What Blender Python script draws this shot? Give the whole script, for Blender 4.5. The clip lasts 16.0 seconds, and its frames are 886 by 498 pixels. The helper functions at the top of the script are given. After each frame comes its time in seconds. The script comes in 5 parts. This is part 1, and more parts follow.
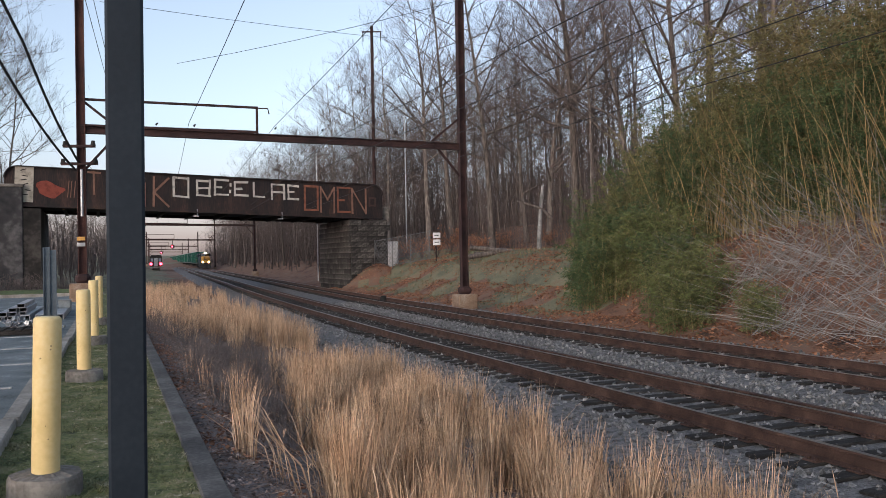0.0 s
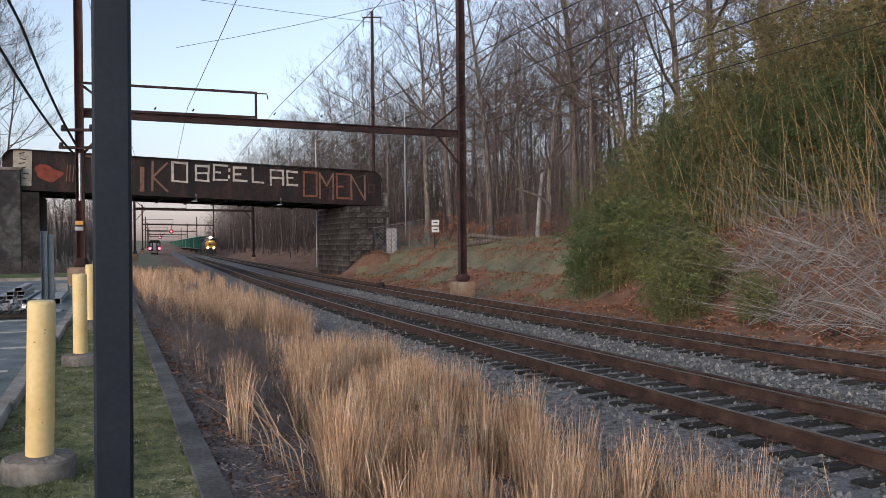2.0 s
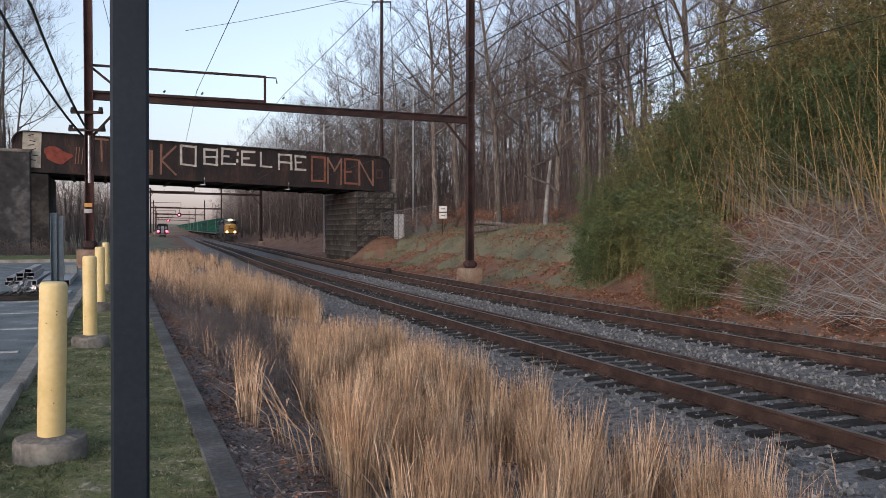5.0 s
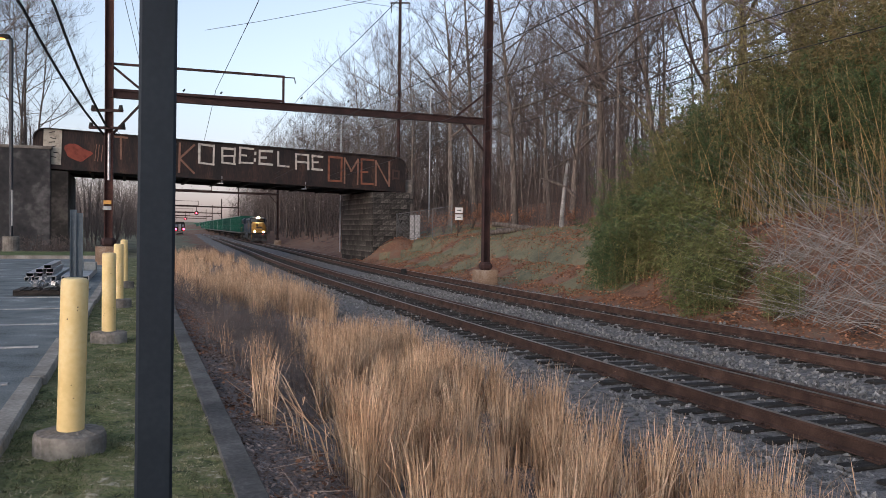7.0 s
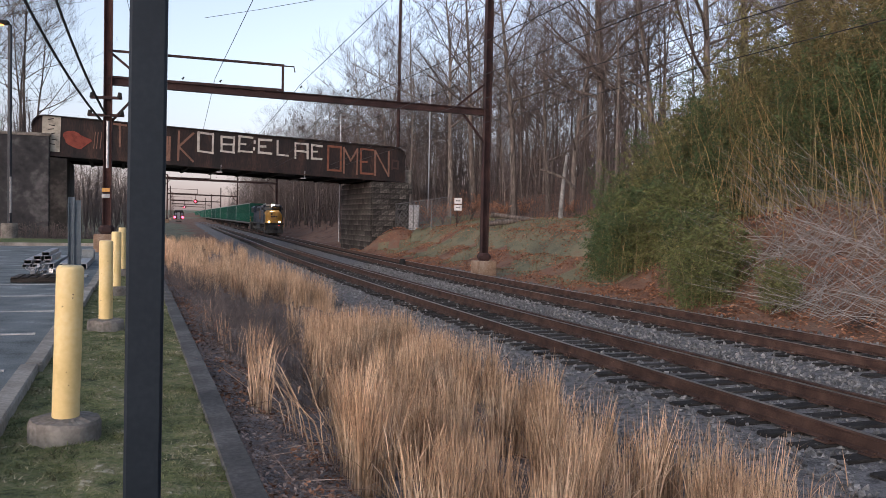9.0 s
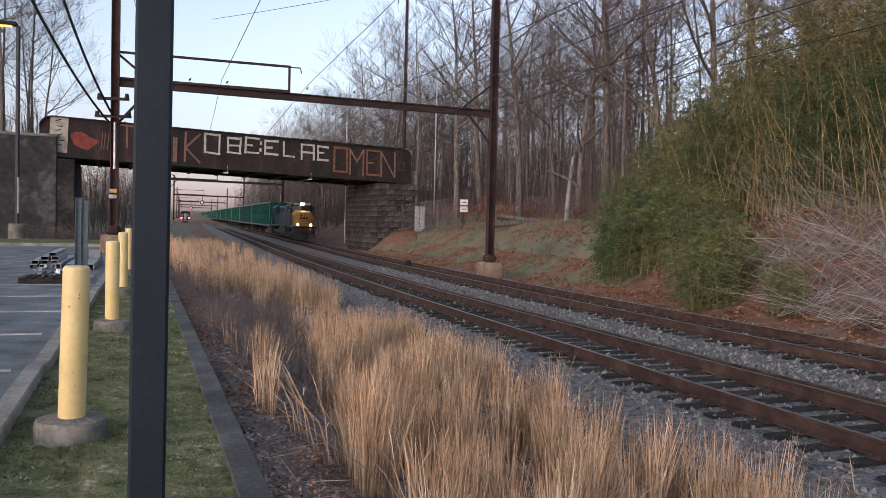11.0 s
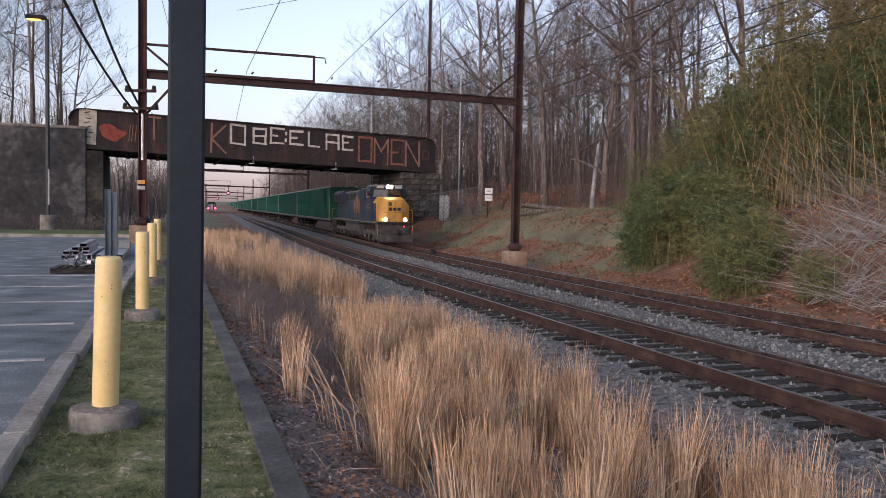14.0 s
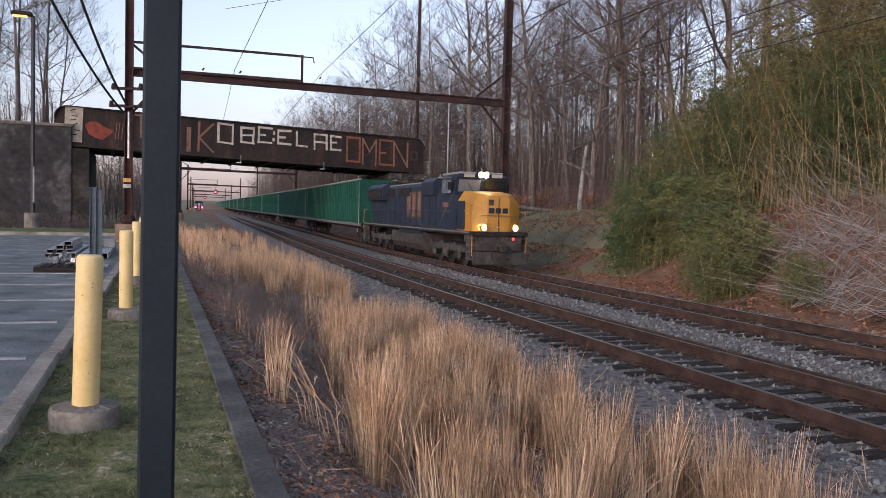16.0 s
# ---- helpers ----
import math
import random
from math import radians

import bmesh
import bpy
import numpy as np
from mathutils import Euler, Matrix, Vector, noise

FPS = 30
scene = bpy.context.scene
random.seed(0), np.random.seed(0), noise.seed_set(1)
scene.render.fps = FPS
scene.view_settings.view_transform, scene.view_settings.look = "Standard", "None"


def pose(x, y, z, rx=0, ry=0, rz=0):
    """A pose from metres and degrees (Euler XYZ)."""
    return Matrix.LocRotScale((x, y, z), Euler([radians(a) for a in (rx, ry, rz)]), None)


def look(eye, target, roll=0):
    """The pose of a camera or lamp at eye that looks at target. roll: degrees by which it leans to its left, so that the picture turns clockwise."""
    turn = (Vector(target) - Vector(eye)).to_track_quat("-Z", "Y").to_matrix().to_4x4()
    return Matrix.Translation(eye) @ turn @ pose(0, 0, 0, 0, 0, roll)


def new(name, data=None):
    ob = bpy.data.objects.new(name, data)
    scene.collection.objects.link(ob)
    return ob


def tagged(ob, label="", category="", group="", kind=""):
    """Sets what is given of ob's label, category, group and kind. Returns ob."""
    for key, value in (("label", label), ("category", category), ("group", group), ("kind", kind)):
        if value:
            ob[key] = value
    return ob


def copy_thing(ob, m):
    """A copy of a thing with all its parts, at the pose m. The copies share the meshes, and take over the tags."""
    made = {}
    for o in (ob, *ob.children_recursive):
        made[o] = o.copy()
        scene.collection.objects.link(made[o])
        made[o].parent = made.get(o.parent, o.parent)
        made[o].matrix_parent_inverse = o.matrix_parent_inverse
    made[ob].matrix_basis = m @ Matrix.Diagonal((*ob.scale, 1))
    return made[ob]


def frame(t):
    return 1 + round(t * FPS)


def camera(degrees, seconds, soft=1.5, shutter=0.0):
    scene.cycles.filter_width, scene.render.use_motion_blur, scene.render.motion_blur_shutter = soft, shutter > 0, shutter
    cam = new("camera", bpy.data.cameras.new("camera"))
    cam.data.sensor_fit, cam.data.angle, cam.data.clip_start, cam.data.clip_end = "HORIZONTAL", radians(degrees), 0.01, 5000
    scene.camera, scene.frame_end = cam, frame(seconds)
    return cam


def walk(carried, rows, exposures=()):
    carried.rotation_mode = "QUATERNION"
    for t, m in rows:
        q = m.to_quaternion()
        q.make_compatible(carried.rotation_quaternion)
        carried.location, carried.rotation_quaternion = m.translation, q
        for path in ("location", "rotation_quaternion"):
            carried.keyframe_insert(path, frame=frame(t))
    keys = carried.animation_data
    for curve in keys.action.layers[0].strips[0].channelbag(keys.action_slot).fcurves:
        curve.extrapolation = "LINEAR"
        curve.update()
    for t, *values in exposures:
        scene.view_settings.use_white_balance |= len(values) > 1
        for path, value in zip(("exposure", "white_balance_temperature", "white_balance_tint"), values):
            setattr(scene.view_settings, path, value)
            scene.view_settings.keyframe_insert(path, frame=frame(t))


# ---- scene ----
cam = camera(57.9, 16.0, soft=0.7)
CZ = 2.19
CAM = [(0, -0.008, -0.0, 0.55, 1.08), (0.5, -0.007, -0.07, 0.53, 1.09), (1, 0.002, -0.02, 0.32, 1.07), (1.5, 0.011, -0.06, -0.03, 0.74),
       (2, 0.024, -0.07, -0.36, 0.58), (2.5, 0.021, -0.19, -0.57, 0.42), (3, 0.02, -0.37, -0.76, 0.27), (3.5, 0.021, -0.52, -0.88, 0.17),
       (4, 0.009, -0.44, -1.06, 0.21), (6.5, -0.008, 1.72, -1.47, -0.67), (7, -0.022, 1.54, -1.25, -0.78), (7.5, -0.021, 1.42, -1.56, -0.84),
       (8, -0.021, 1.6, -1.93, -1.19), (8.5, -0.002, 1.46, -1.93, -1.23), (11, 0.006, 1.91, -1.84, -1.38), (11.5, 0.003, 2.4, -1.79, -1.1),
       (12, 0.002, 3.21, -1.88, -0.97), (12.5, 0.0, 3.62, -1.92, -0.81), (13, -0.002, 3.69, -2.1, -0.81), (13.5, -0.012, 3.61, -2.4, -0.93),
       (14, -0.013, 3.66, -2.66, -1.05), (14.5, -0.004, 3.47, -2.76, -1.34), (15, -0.006, 3.27, -2.8, -1.56), (15.5, 0.012, 3.14, -2.78, -1.54),
       (16, 0.02, 2.82, -2.58, -1.48)]
# the picture starts cooler and greener and turns warmer as the train comes near
TINT = [(0, .7, 6420, 2), (3.5, .72, 6450, 3), (7, .7, 6450, 4), (8.5, .76, 6500, 7), (12, .76, 6500, 6), (14, .78, 6500, 10), (16, .76, 6500, 10)]
walk(cam, [(t, pose(x, 0, CZ, 90 + p, r, yw)) for t, x, yw, p, r in CAM], TINT)

# ---- light: clear dusk sky, pink towards the horizon all round; the sun low behind ----
world = bpy.data.worlds.new("dusk")
scene.world = world
world.use_nodes = True
wn, wl = world.node_tree.nodes, world.node_tree.links
sky = wn.new("ShaderNodeTexSky")
sky.sky_type, sky.sun_disc = "NISHITA", False
sky.sun_elevation, sky.sun_rotation = radians(9), radians(-150)
sky.air_density, sky.dust_density, sky.ozone_density = 1.0, 1.5, 1.2
pale = wn.new("ShaderNodeHueSaturation")
pale.inputs["Saturation"].default_value = 0.62
tint = wn.new("ShaderNodeMix")
tint.data_type, tint.blend_type = "RGBA", "MULTIPLY"
tint.inputs[0].default_value = 1
coord, height, band = wn.new("ShaderNodeTexCoord"), wn.new("ShaderNodeSeparateXYZ"), wn.new("ShaderNodeValToRGB")
band.color_ramp.interpolation = "EASE"
band.color_ramp.elements[0].position, band.color_ramp.elements[0].color = 0.0, (.74, .635, .87, 1)
band.color_ramp.elements[1].position, band.color_ramp.elements[1].color = .2, (1.0, .975, 1.14, 1)
wl.new(coord.outputs["Generated"], height.inputs[0])
wl.new(height.outputs[2], band.inputs[0])
wl.new(band.outputs[0], tint.inputs[7])
wl.new(sky.outputs[0], pale.inputs["Color"])
wl.new(pale.outputs[0], tint.inputs[6])
wl.new(tint.outputs[2], wn["Background"].inputs[0])
wn["Background"].inputs[1].default_value = 0.185
sun = new("sun", bpy.data.lights.new("sun", "SUN"))
sun.data.energy, sun.data.angle, sun.data.color = 0.4, radians(25), (1, .86, .74)
sun.matrix_world = look((0, 0, 50), (30, 52, 22))
scene.view_settings.exposure = 0.74


# ---- the line of the railway ----
G, DC = .7606, 4.625


def line_x(y):
    f = lambda v: 8.884 - .4063 * v + .0007137 * v * v - 2.896e-6 * v ** 3
    return f(y) if y < 82 else f(82) - .36 * (y - 82)


def slope(y):
    return -.4063 + .0014274 * y - 8.69e-6 * y * y if y < 82 else -.36


def line_z(y):
    f = lambda v: -.005831 * v + 5.279e-5 * v * v
    return f(max(y, -40)) if y < 82 else f(82) + .0028 * (y - 82)


def on_line(y, o, z=0.0):
    """A point beside the near track's centre line: o metres to the right of it, z above its rail heads."""
    k = slope(y)
    m = math.sqrt(1 + k * k)
    return Vector((line_x(y) + o / m, y - o * k / m, line_z(y) + z))


def side(x, y):
    """Metres to the right of the near track's centre line."""
    v = y
    for _ in range(3):
        k = slope(v)
        v = y + (x - line_x(v)) * k / (1 + k * k) * .9
    k = slope(v)
    return (x - line_x(v)) / math.sqrt(1 + k * k) + (y - v) * -k / math.sqrt(1 + k * k), v


def steps(x, pts):
    if x <= pts[0][0]:
        return pts[0][1]
    for (a, u), (b, v) in zip(pts, pts[1:]):
        if x <= b:
            k = (x - a) / (b - a)
            k = k * k * (3 - 2 * k)
            return u + (v - u) * k
    return pts[-1][1]


# edge of the paved strip: origin abreast of the camera, forward and right
EO, EF, ER = Vector((.74, 0, 0)), Vector((-.3837, .9234, 0)), Vector((.9234, .3837, 0))


def strip(l, w, z=0.0):
    return EO + EF * l + ER * w + Vector((0, 0, z))


# the bridge: its near girder runs from BA to BB
BA, BB = Vector((-32.2, 60, 0)), Vector((-5.8, 71.4, 0))
BU = (BB - BA).normalized()
BV = Vector((-BU.y, BU.x, 0))
BL = (BB - BA).length


def bridge_uv(x, y):
    d = Vector((x, y, 0)) - BA
    return d.dot(BU), d.dot(BV)


RIGHT = [(0, -.75), (1.5, -.65), (2.5, -.42), (4, -.15), (6, .7), (8, 2.0), (10.5, 2.6), (15, 2.85), (24, 4.9), (45, 10.5), (90, 17.5), (160, 22), (400, 26)]


STEEP = [(0, -.75), (1.5, -.65), (2.5, -.4), (3.6, -.05), (6, 1.35), (8.5, 3.05), (11, 3.6), (15, 3.85), (24, 5.2), (45, 10.5), (90, 17.5), (160, 22), (400, 26)]


def land(x, y, rough=True):
    s, v = side(x, y)
    z0 = line_z(v) if v < 300 else line_z(300)
    if s > 2.3:
        r = s - DC - G
        k = steps(v, [(25, 1), (33, 0)])
        z = z0 + (-.75 if r < 0 else steps(r, RIGHT) * (1 - k) + steps(r, STEEP) * k)
        if r > 3 and v > 85:
            z -= (z - z0) * .35 * min(1, (v - 85) / 30) * (1 if r < 20 else .3)
    else:
        l = -s - G
        w = (Vector((x, y, 0)) - EO).dot(ER)
        z = z0 + steps(l, [(0, -.75), (1.5, -.65), (2.6, -.42), (4.5, -.22)])
        if v < 52:
            z = z + (.5 - z) * steps(-w, [(-1.7, 0), (-.1, 1)]) if w > -.2 else .3
        else:
            z = z + steps(l, [(5, 0), (14, .7), (60, 1.5), (200, 8)])
    u, b = bridge_uv(x, y)
    if u < -.5 and b > .6:
        z = max(z, 7.9 - max(0, b - 10) * .55)
    z += 1.5 * math.exp(-((u - BL + 1.2) / 2.0) ** 2 - ((b + 1.6) / 1.6) ** 2)
    if u > BL:
        z += .8 * math.exp(-((b - 6) / 6) ** 2) * steps(u - BL, [(0, 0), (9, 1), (30, .4), (50, 0)])
    if rough and (s > 7.4 or s < -2.9) and not (s < 2 and v < 52 and (Vector((x, y, 0)) - EO).dot(ER) < -.1):
        a = min(1, max(0, (abs(s) - 2.6) / 6))
        z += (noise.noise((x * .35, y * .35, 0)) * .16 + noise.noise((x * 1.7, y * 1.7, 3)) * .05) * a
    return z


# ---- mesh helpers ----
class Shape:
    def __init__(self):
        self.v, self.f = [], []

    def add(self, verts, faces):
        n = len(self.v)
        self.v += [tuple(p) for p in verts]
        self.f += [tuple(i + n for i in q) for q in faces]
        return self

    def box(self, c, s, m=None, bev=0.0):
        """A box about c with sizes s, turned by m, its edges cut by bev."""
        m = m or Matrix()
        c = Vector(c)
        h = [q / 2 for q in s]
        if bev <= 0:
            vs = [(x * h[0], y * h[1], z * h[2]) for z in (-1, 1) for x, y in ((-1, -1), (1, -1), (1, 1), (-1, 1))]
            fs = [(3, 2, 1, 0), (4, 5, 6, 7), (0, 1, 5, 4), (1, 2, 6, 5), (2, 3, 7, 6), (3, 0, 4, 7)]
        else:
            b = min(bev, min(h) * .9)
            ring = lambda x, y, z: [(-x + b, -y, z), (x - b, -y, z), (x, -y + b, z), (x, y - b, z), (x - b, y, z), (-x + b, y, z), (-x, y - b, z), (-x, -y + b, z)]
            vs = ring(h[0] - b * .6, h[1] - b * .6, -h[2]) + ring(h[0], h[1], -h[2] + b) + ring(h[0], h[1], h[2] - b) + ring(h[0] - b * .6, h[1] - b * .6, h[2])
            fs = [tuple(range(7, -1, -1)), tuple(range(24, 32))]
            for k in range(3):
                fs += [(k * 8 + i, k * 8 + (i + 1) % 8, k * 8 + 8 + (i + 1) % 8, k * 8 + 8 + i) for i in range(8)]
        return self.add([c + m.to_3x3() @ Vector(p) for p in vs], fs)

    def tube(self, pts, r, n=8, cap=True):
        """A tube through pts with radius r, or one radius a point."""
        pts = [Vector(p) for p in pts]
        rs = r if isinstance(r, (list, tuple)) else [r] * len(pts)
        vs, fs = [], []
        for i, p in enumerate(pts):
            d = (pts[min(i + 1, len(pts) - 1)] - pts[max(i - 1, 0)]).normalized()
            a = d.cross(Vector((0, 0, 1)) if abs(d.z) < .9 else Vector((1, 0, 0))).normalized()
            b = d.cross(a)
            for k in range(n):
                t = 2 * math.pi * (k + .5) / n
                vs.append(p + (a * math.cos(t) + b * math.sin(t)) * rs[i])
        for i in range(len(pts) - 1):
            fs += [(i * n + k, i * n + (k + 1) % n, (i + 1) * n + (k + 1) % n, (i + 1) * n + k) for k in range(n)]
        if cap:
            fs += [tuple(range(n - 1, -1, -1)), tuple(range(len(vs) - n, len(vs)))]
        return self.add(vs, fs)

    def beam(self, a, b, w, h, up=(0, 0, 1), bev=0.0):
        """A straight bar of width w and height h from a to b."""
        a, b = Vector(a), Vector(b)
        d = (b - a)
        y = d.normalized()
        x = y.cross(Vector(up)).normalized()
        z = x.cross(y)
        m = Matrix((x, y, z)).transposed()
        return self.box((a + b) / 2, (w, d.length, h), m, bev)

    def ibeam(self, a, b, w, h, t=.03, up=(0, 0, 1)):
        a, b = Vector(a), Vector(b)
        y = (b - a).normalized()
        x = y.cross(Vector(up)).normalized()
        z = x.cross(y)
        w, h, t = w / 2, h / 2, t / 2
        prof = [(-w, -h), (w, -h), (w, -h + 2 * t), (t, -h + 2 * t), (t, h - 2 * t), (w, h - 2 * t), (w, h), (-w, h), (-w, h - 2 * t), (-t, h - 2 * t), (-t, -h + 2 * t), (-w, -h + 2 * t)]
        return self.sweep(prof, [(a, x, z), (b, x, z)])

    def sweep(self, prof, at, cap=True):
        """A closed profile of (across, up) carried along frames at = [(place, right, up)]."""
        n = len(prof)
        vs, fs = [], []
        for p, r, u in at:
            vs += [Vector(p) + Vector(r) * a + Vector(u) * b for a, b in prof]
        for i in range(len(at) - 1):
            fs += [(i * n + k, i * n + (k + 1) % n, (i + 1) * n + (k + 1) % n, (i + 1) * n + k) for k in range(n)]
        if cap:
            fs += [tuple(range(n - 1, -1, -1)), tuple(range(len(vs) - n, len(vs)))]
        return self.add(vs, fs)

    def mesh(self, name, smooth=False):
        me = bpy.data.meshes.new(name)
        me.from_pydata(self.v, [], self.f)
        me.validate()
        bm = bmesh.new()
        bm.from_mesh(me)
        if len(self.f) < 60000:
            bmesh.ops.recalc_face_normals(bm, faces=bm.faces)
        bm.to_mesh(me)
        bm.free()
        if smooth:
            me.polygons.foreach_set("use_smooth", [True] * len(me.polygons))
        return me


def part(name, shape, material, parent=None, label="", smooth=False):
    ob = new(name, shape.mesh(name, smooth) if isinstance(shape, Shape) else shape)
    if material and not ob.data.materials:
        ob.data.materials.append(material)
    if parent:
        ob.parent = parent
    if label:
        ob["label"] = label
    return ob


def thing(name, label, category, group="", at=None, kind=""):
    ob = new(name)
    ob.empty_display_size = .2
    if at is not None:
        ob.matrix_basis = at if isinstance(at, Matrix) else Matrix.Translation(at)
    return tagged(ob, label, category, group, kind)


# ---- materials ----
def mat(name, cols, rough=.85, scale=6.0, fine=40.0, bump=.3, metal=0.0, vary=0.0, stretch=(1, 1, 1), dist=.02, island=False, spec=.3, trans=0.0, tan=None):
    """Two scales of noise over the colours cols, with relief; vary: brightness from piece to piece."""
    m = bpy.data.materials.new(name)
    m.use_nodes = True
    n, l = m.node_tree.nodes, m.node_tree.links
    b = n["Principled BSDF"]
    tc, mp = n.new("ShaderNodeTexCoord"), n.new("ShaderNodeMapping")
    mp.inputs["Scale"].default_value = stretch
    l.new(tc.outputs["Object"], mp.inputs[0])
    big, small = n.new("ShaderNodeTexNoise"), n.new("ShaderNodeTexNoise")
    big.inputs["Scale"].default_value, small.inputs["Scale"].default_value = scale, fine
    big.inputs["Detail"].default_value, small.inputs["Detail"].default_value = 4, 3
    l.new(mp.outputs[0], big.inputs[0]), l.new(mp.outputs[0], small.inputs[0])
    mix = n.new("ShaderNodeMath")
    mix.operation = "MULTIPLY_ADD"
    l.new(small.outputs[0], mix.inputs[0])
    mix.inputs[1].default_value = .55
    l.new(big.outputs[0], mix.inputs[2])
    ramp = n.new("ShaderNodeValToRGB")
    e = ramp.color_ramp.elements
    lo, hi = .5, 1.05
    while len(e) < len(cols):
        e.new(.5)
    for i, c in enumerate(cols):
        e[i].position, e[i].color = lo + (hi - lo) * i / max(1, len(cols) - 1), (*c, 1)
    l.new(mix.outputs[0], ramp.inputs[0])
    out = ramp.outputs[0]
    if vary:
        src = n.new("ShaderNodeNewGeometry").outputs["Random Per Island"] if island else n.new("ShaderNodeObjectInfo").outputs["Random"]
        mr = n.new("ShaderNodeMapRange")
        mr.inputs[3].default_value, mr.inputs[4].default_value = 1 - vary, 1 + vary
        l.new(src, mr.inputs[0])
        hs = n.new("ShaderNodeHueSaturation")
        l.new(mr.outputs[0], hs.inputs["Value"]), l.new(out, hs.inputs["Color"])
        out = hs.outputs[0]
    if tan:
        info, half, blend = n.new("ShaderNodeObjectInfo"), n.new("ShaderNodeMath"), n.new("ShaderNodeMix")
        half.operation, blend.data_type = "MULTIPLY", "RGBA"
        half.inputs[1].default_value, blend.inputs[7].default_value = .6, (*tan, 1)
        l.new(info.outputs["Random"], half.inputs[0]), l.new(half.outputs[0], blend.inputs[0]), l.new(out, blend.inputs[6])
        out = blend.outputs[2]
    l.new(out, b.inputs["Base Color"])
    b.inputs["Roughness"].default_value, b.inputs["Metallic"].default_value = rough, metal
    b.inputs["Specular IOR Level"].default_value = spec
    if trans:
        b.inputs["Transmission Weight"].default_value = trans
    if bump:
        bp = n.new("ShaderNodeBump")
        bp.inputs["Strength"].default_value, bp.inputs["Distance"].default_value = bump, dist
        l.new(mix.outputs[0], bp.inputs["Height"]), l.new(bp.outputs[0], b.inputs["Normal"])
    return m


def glow(name, col, strength):
    m = bpy.data.materials.new(name)
    m.use_nodes = True
    b = m.node_tree.nodes["Principled BSDF"]
    b.inputs["Base Color"].default_value = (*col, 1)
    b.inputs["Emission Color"].default_value, b.inputs["Emission Strength"].default_value = (*col, 1), strength
    return m


M_EARTH = mat("leaf_litter", [(.042, .031, .026), (.13, .075, .052), (.22, .118, .077), (.16, .118, .09), (.3, .185, .128)], .95, .8, 14, .8, dist=.05)
M_BANK = mat("bank_grass", [(.075, .075, .05), (.135, .135, .088), (.2, .19, .12), (.2, .125, .08)], .95, .5, 12, .8, dist=.05)
M_VERGE = mat("verge_litter", [(.04, .034, .032), (.13, .105, .095), (.26, .225, .205), (.2, .135, .105), (.42, .38, .35)], .95, 3.5, 45, .9, dist=.05)
# abutment colour holds the bridge's shade as well as stains
M_ABUT = mat("shaded_stained_abutment", [(.01, .0095, .009), (.026, .024, .022), (.07, .064, .058)], .95, .5, 3, .9)
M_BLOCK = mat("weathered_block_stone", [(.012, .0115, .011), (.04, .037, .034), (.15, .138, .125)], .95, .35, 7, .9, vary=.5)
M_BALLAST = mat("ballast", [(.035, .034, .034), (.11, .105, .1), (.21, .2, .195), (.15, .14, .135)], .9, 9, 38, 1, dist=.05)
M_STONE = mat("stone", [(.075, .073, .072), (.18, .175, .17), (.3, .29, .28)], .9, 8, 40, .4, vary=.45, island=True)
M_RAIL = mat("rusty_rail", [(.036, .022, .018), (.078, .045, .035), (.13, .078, .06)], .75, 3, 60, .25, metal=.25)
M_HEAD = mat("worn_rail_head", [(.2, .17, .15), (.36, .33, .31)], .35, 2, 60, .1, metal=.8)
M_TIE = mat("weathered_tie", [(.016, .014, .012), (.036, .032, .029), (.075, .068, .062)], .95, 3, 25, .8, vary=.4, stretch=(1, 6, 6))
M_STEEL = mat("brown_rusted_steel", [(.02, .012, .012), (.038, .021, .02), (.065, .034, .03)], .8, 1.5, 30, .3)
M_POLE = mat("red_brown_pole_steel", [(.035, .017, .015), (.07, .032, .027), (.11, .052, .042)], .8, 1.5, 24, .3)
M_DLEAF = mat("grey_dead_leaf", [(.1, .075, .062), (.24, .165, .13), (.44, .34, .28)], .9, 3, 20, 0, vary=.6, island=True)
M_FENCE = mat("dull_fence_wire", [(.1, .103, .107), (.17, .173, .177)], .6, 4, 20, 0, metal=.3)
M_GIRDER = mat("dark_painted_girder", [(.008, .0075, .0085), (.016, .0135, .0145), (.03, .02, .018), (.06, .034, .026)], .75, .8, 9, .3, stretch=(1.4, 1.4, .28))
M_CONC = mat("weathered_concrete", [(.075, .067, .058), (.165, .15, .132), (.27, .25, .22)], .92, 2.5, 24, .5)
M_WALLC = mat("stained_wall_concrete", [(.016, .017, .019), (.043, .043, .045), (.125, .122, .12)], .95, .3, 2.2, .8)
M_RUSTC = mat("rust_stained_concrete", [(.13, .08, .052), (.26, .18, .125), (.38, .31, .25)], .92, 1.6, 20, .4)
M_EDGE = mat("dark_edging_concrete", [(.045, .043, .042), (.085, .082, .078), (.15, .142, .136)], .95, 2, 30, .6)
M_KERB = mat("pale_kerb_concrete", [(.14, .126, .105), (.26, .24, .208), (.39, .365, .32)], .92, 1.5, 30, .5)
M_ASPH = mat("grey_asphalt", [(.056, .068, .072), (.128, .15, .155), (.168, .191, .195), (.32, .343, .34)], .92, 1.4, 42, 1)
M_LAWN = mat("short_grass", [(.026, .032, .014), (.075, .092, .036), (.14, .15, .062), (.21, .19, .1), (.42, .38, .28)], .95, 4.5, 24, 1, dist=.05)
M_YELLOW = mat("cream_yellow_paint", [(.62, .47, .2), (.7, .54, .25), (.74, .6, .31)], .5, 3, 30, .06)
M_POST = mat("dark_slate_paint", [(.007, .012, .018), (.01, .0165, .0245), (.015, .023, .032)], .5, 3, 60, .08)
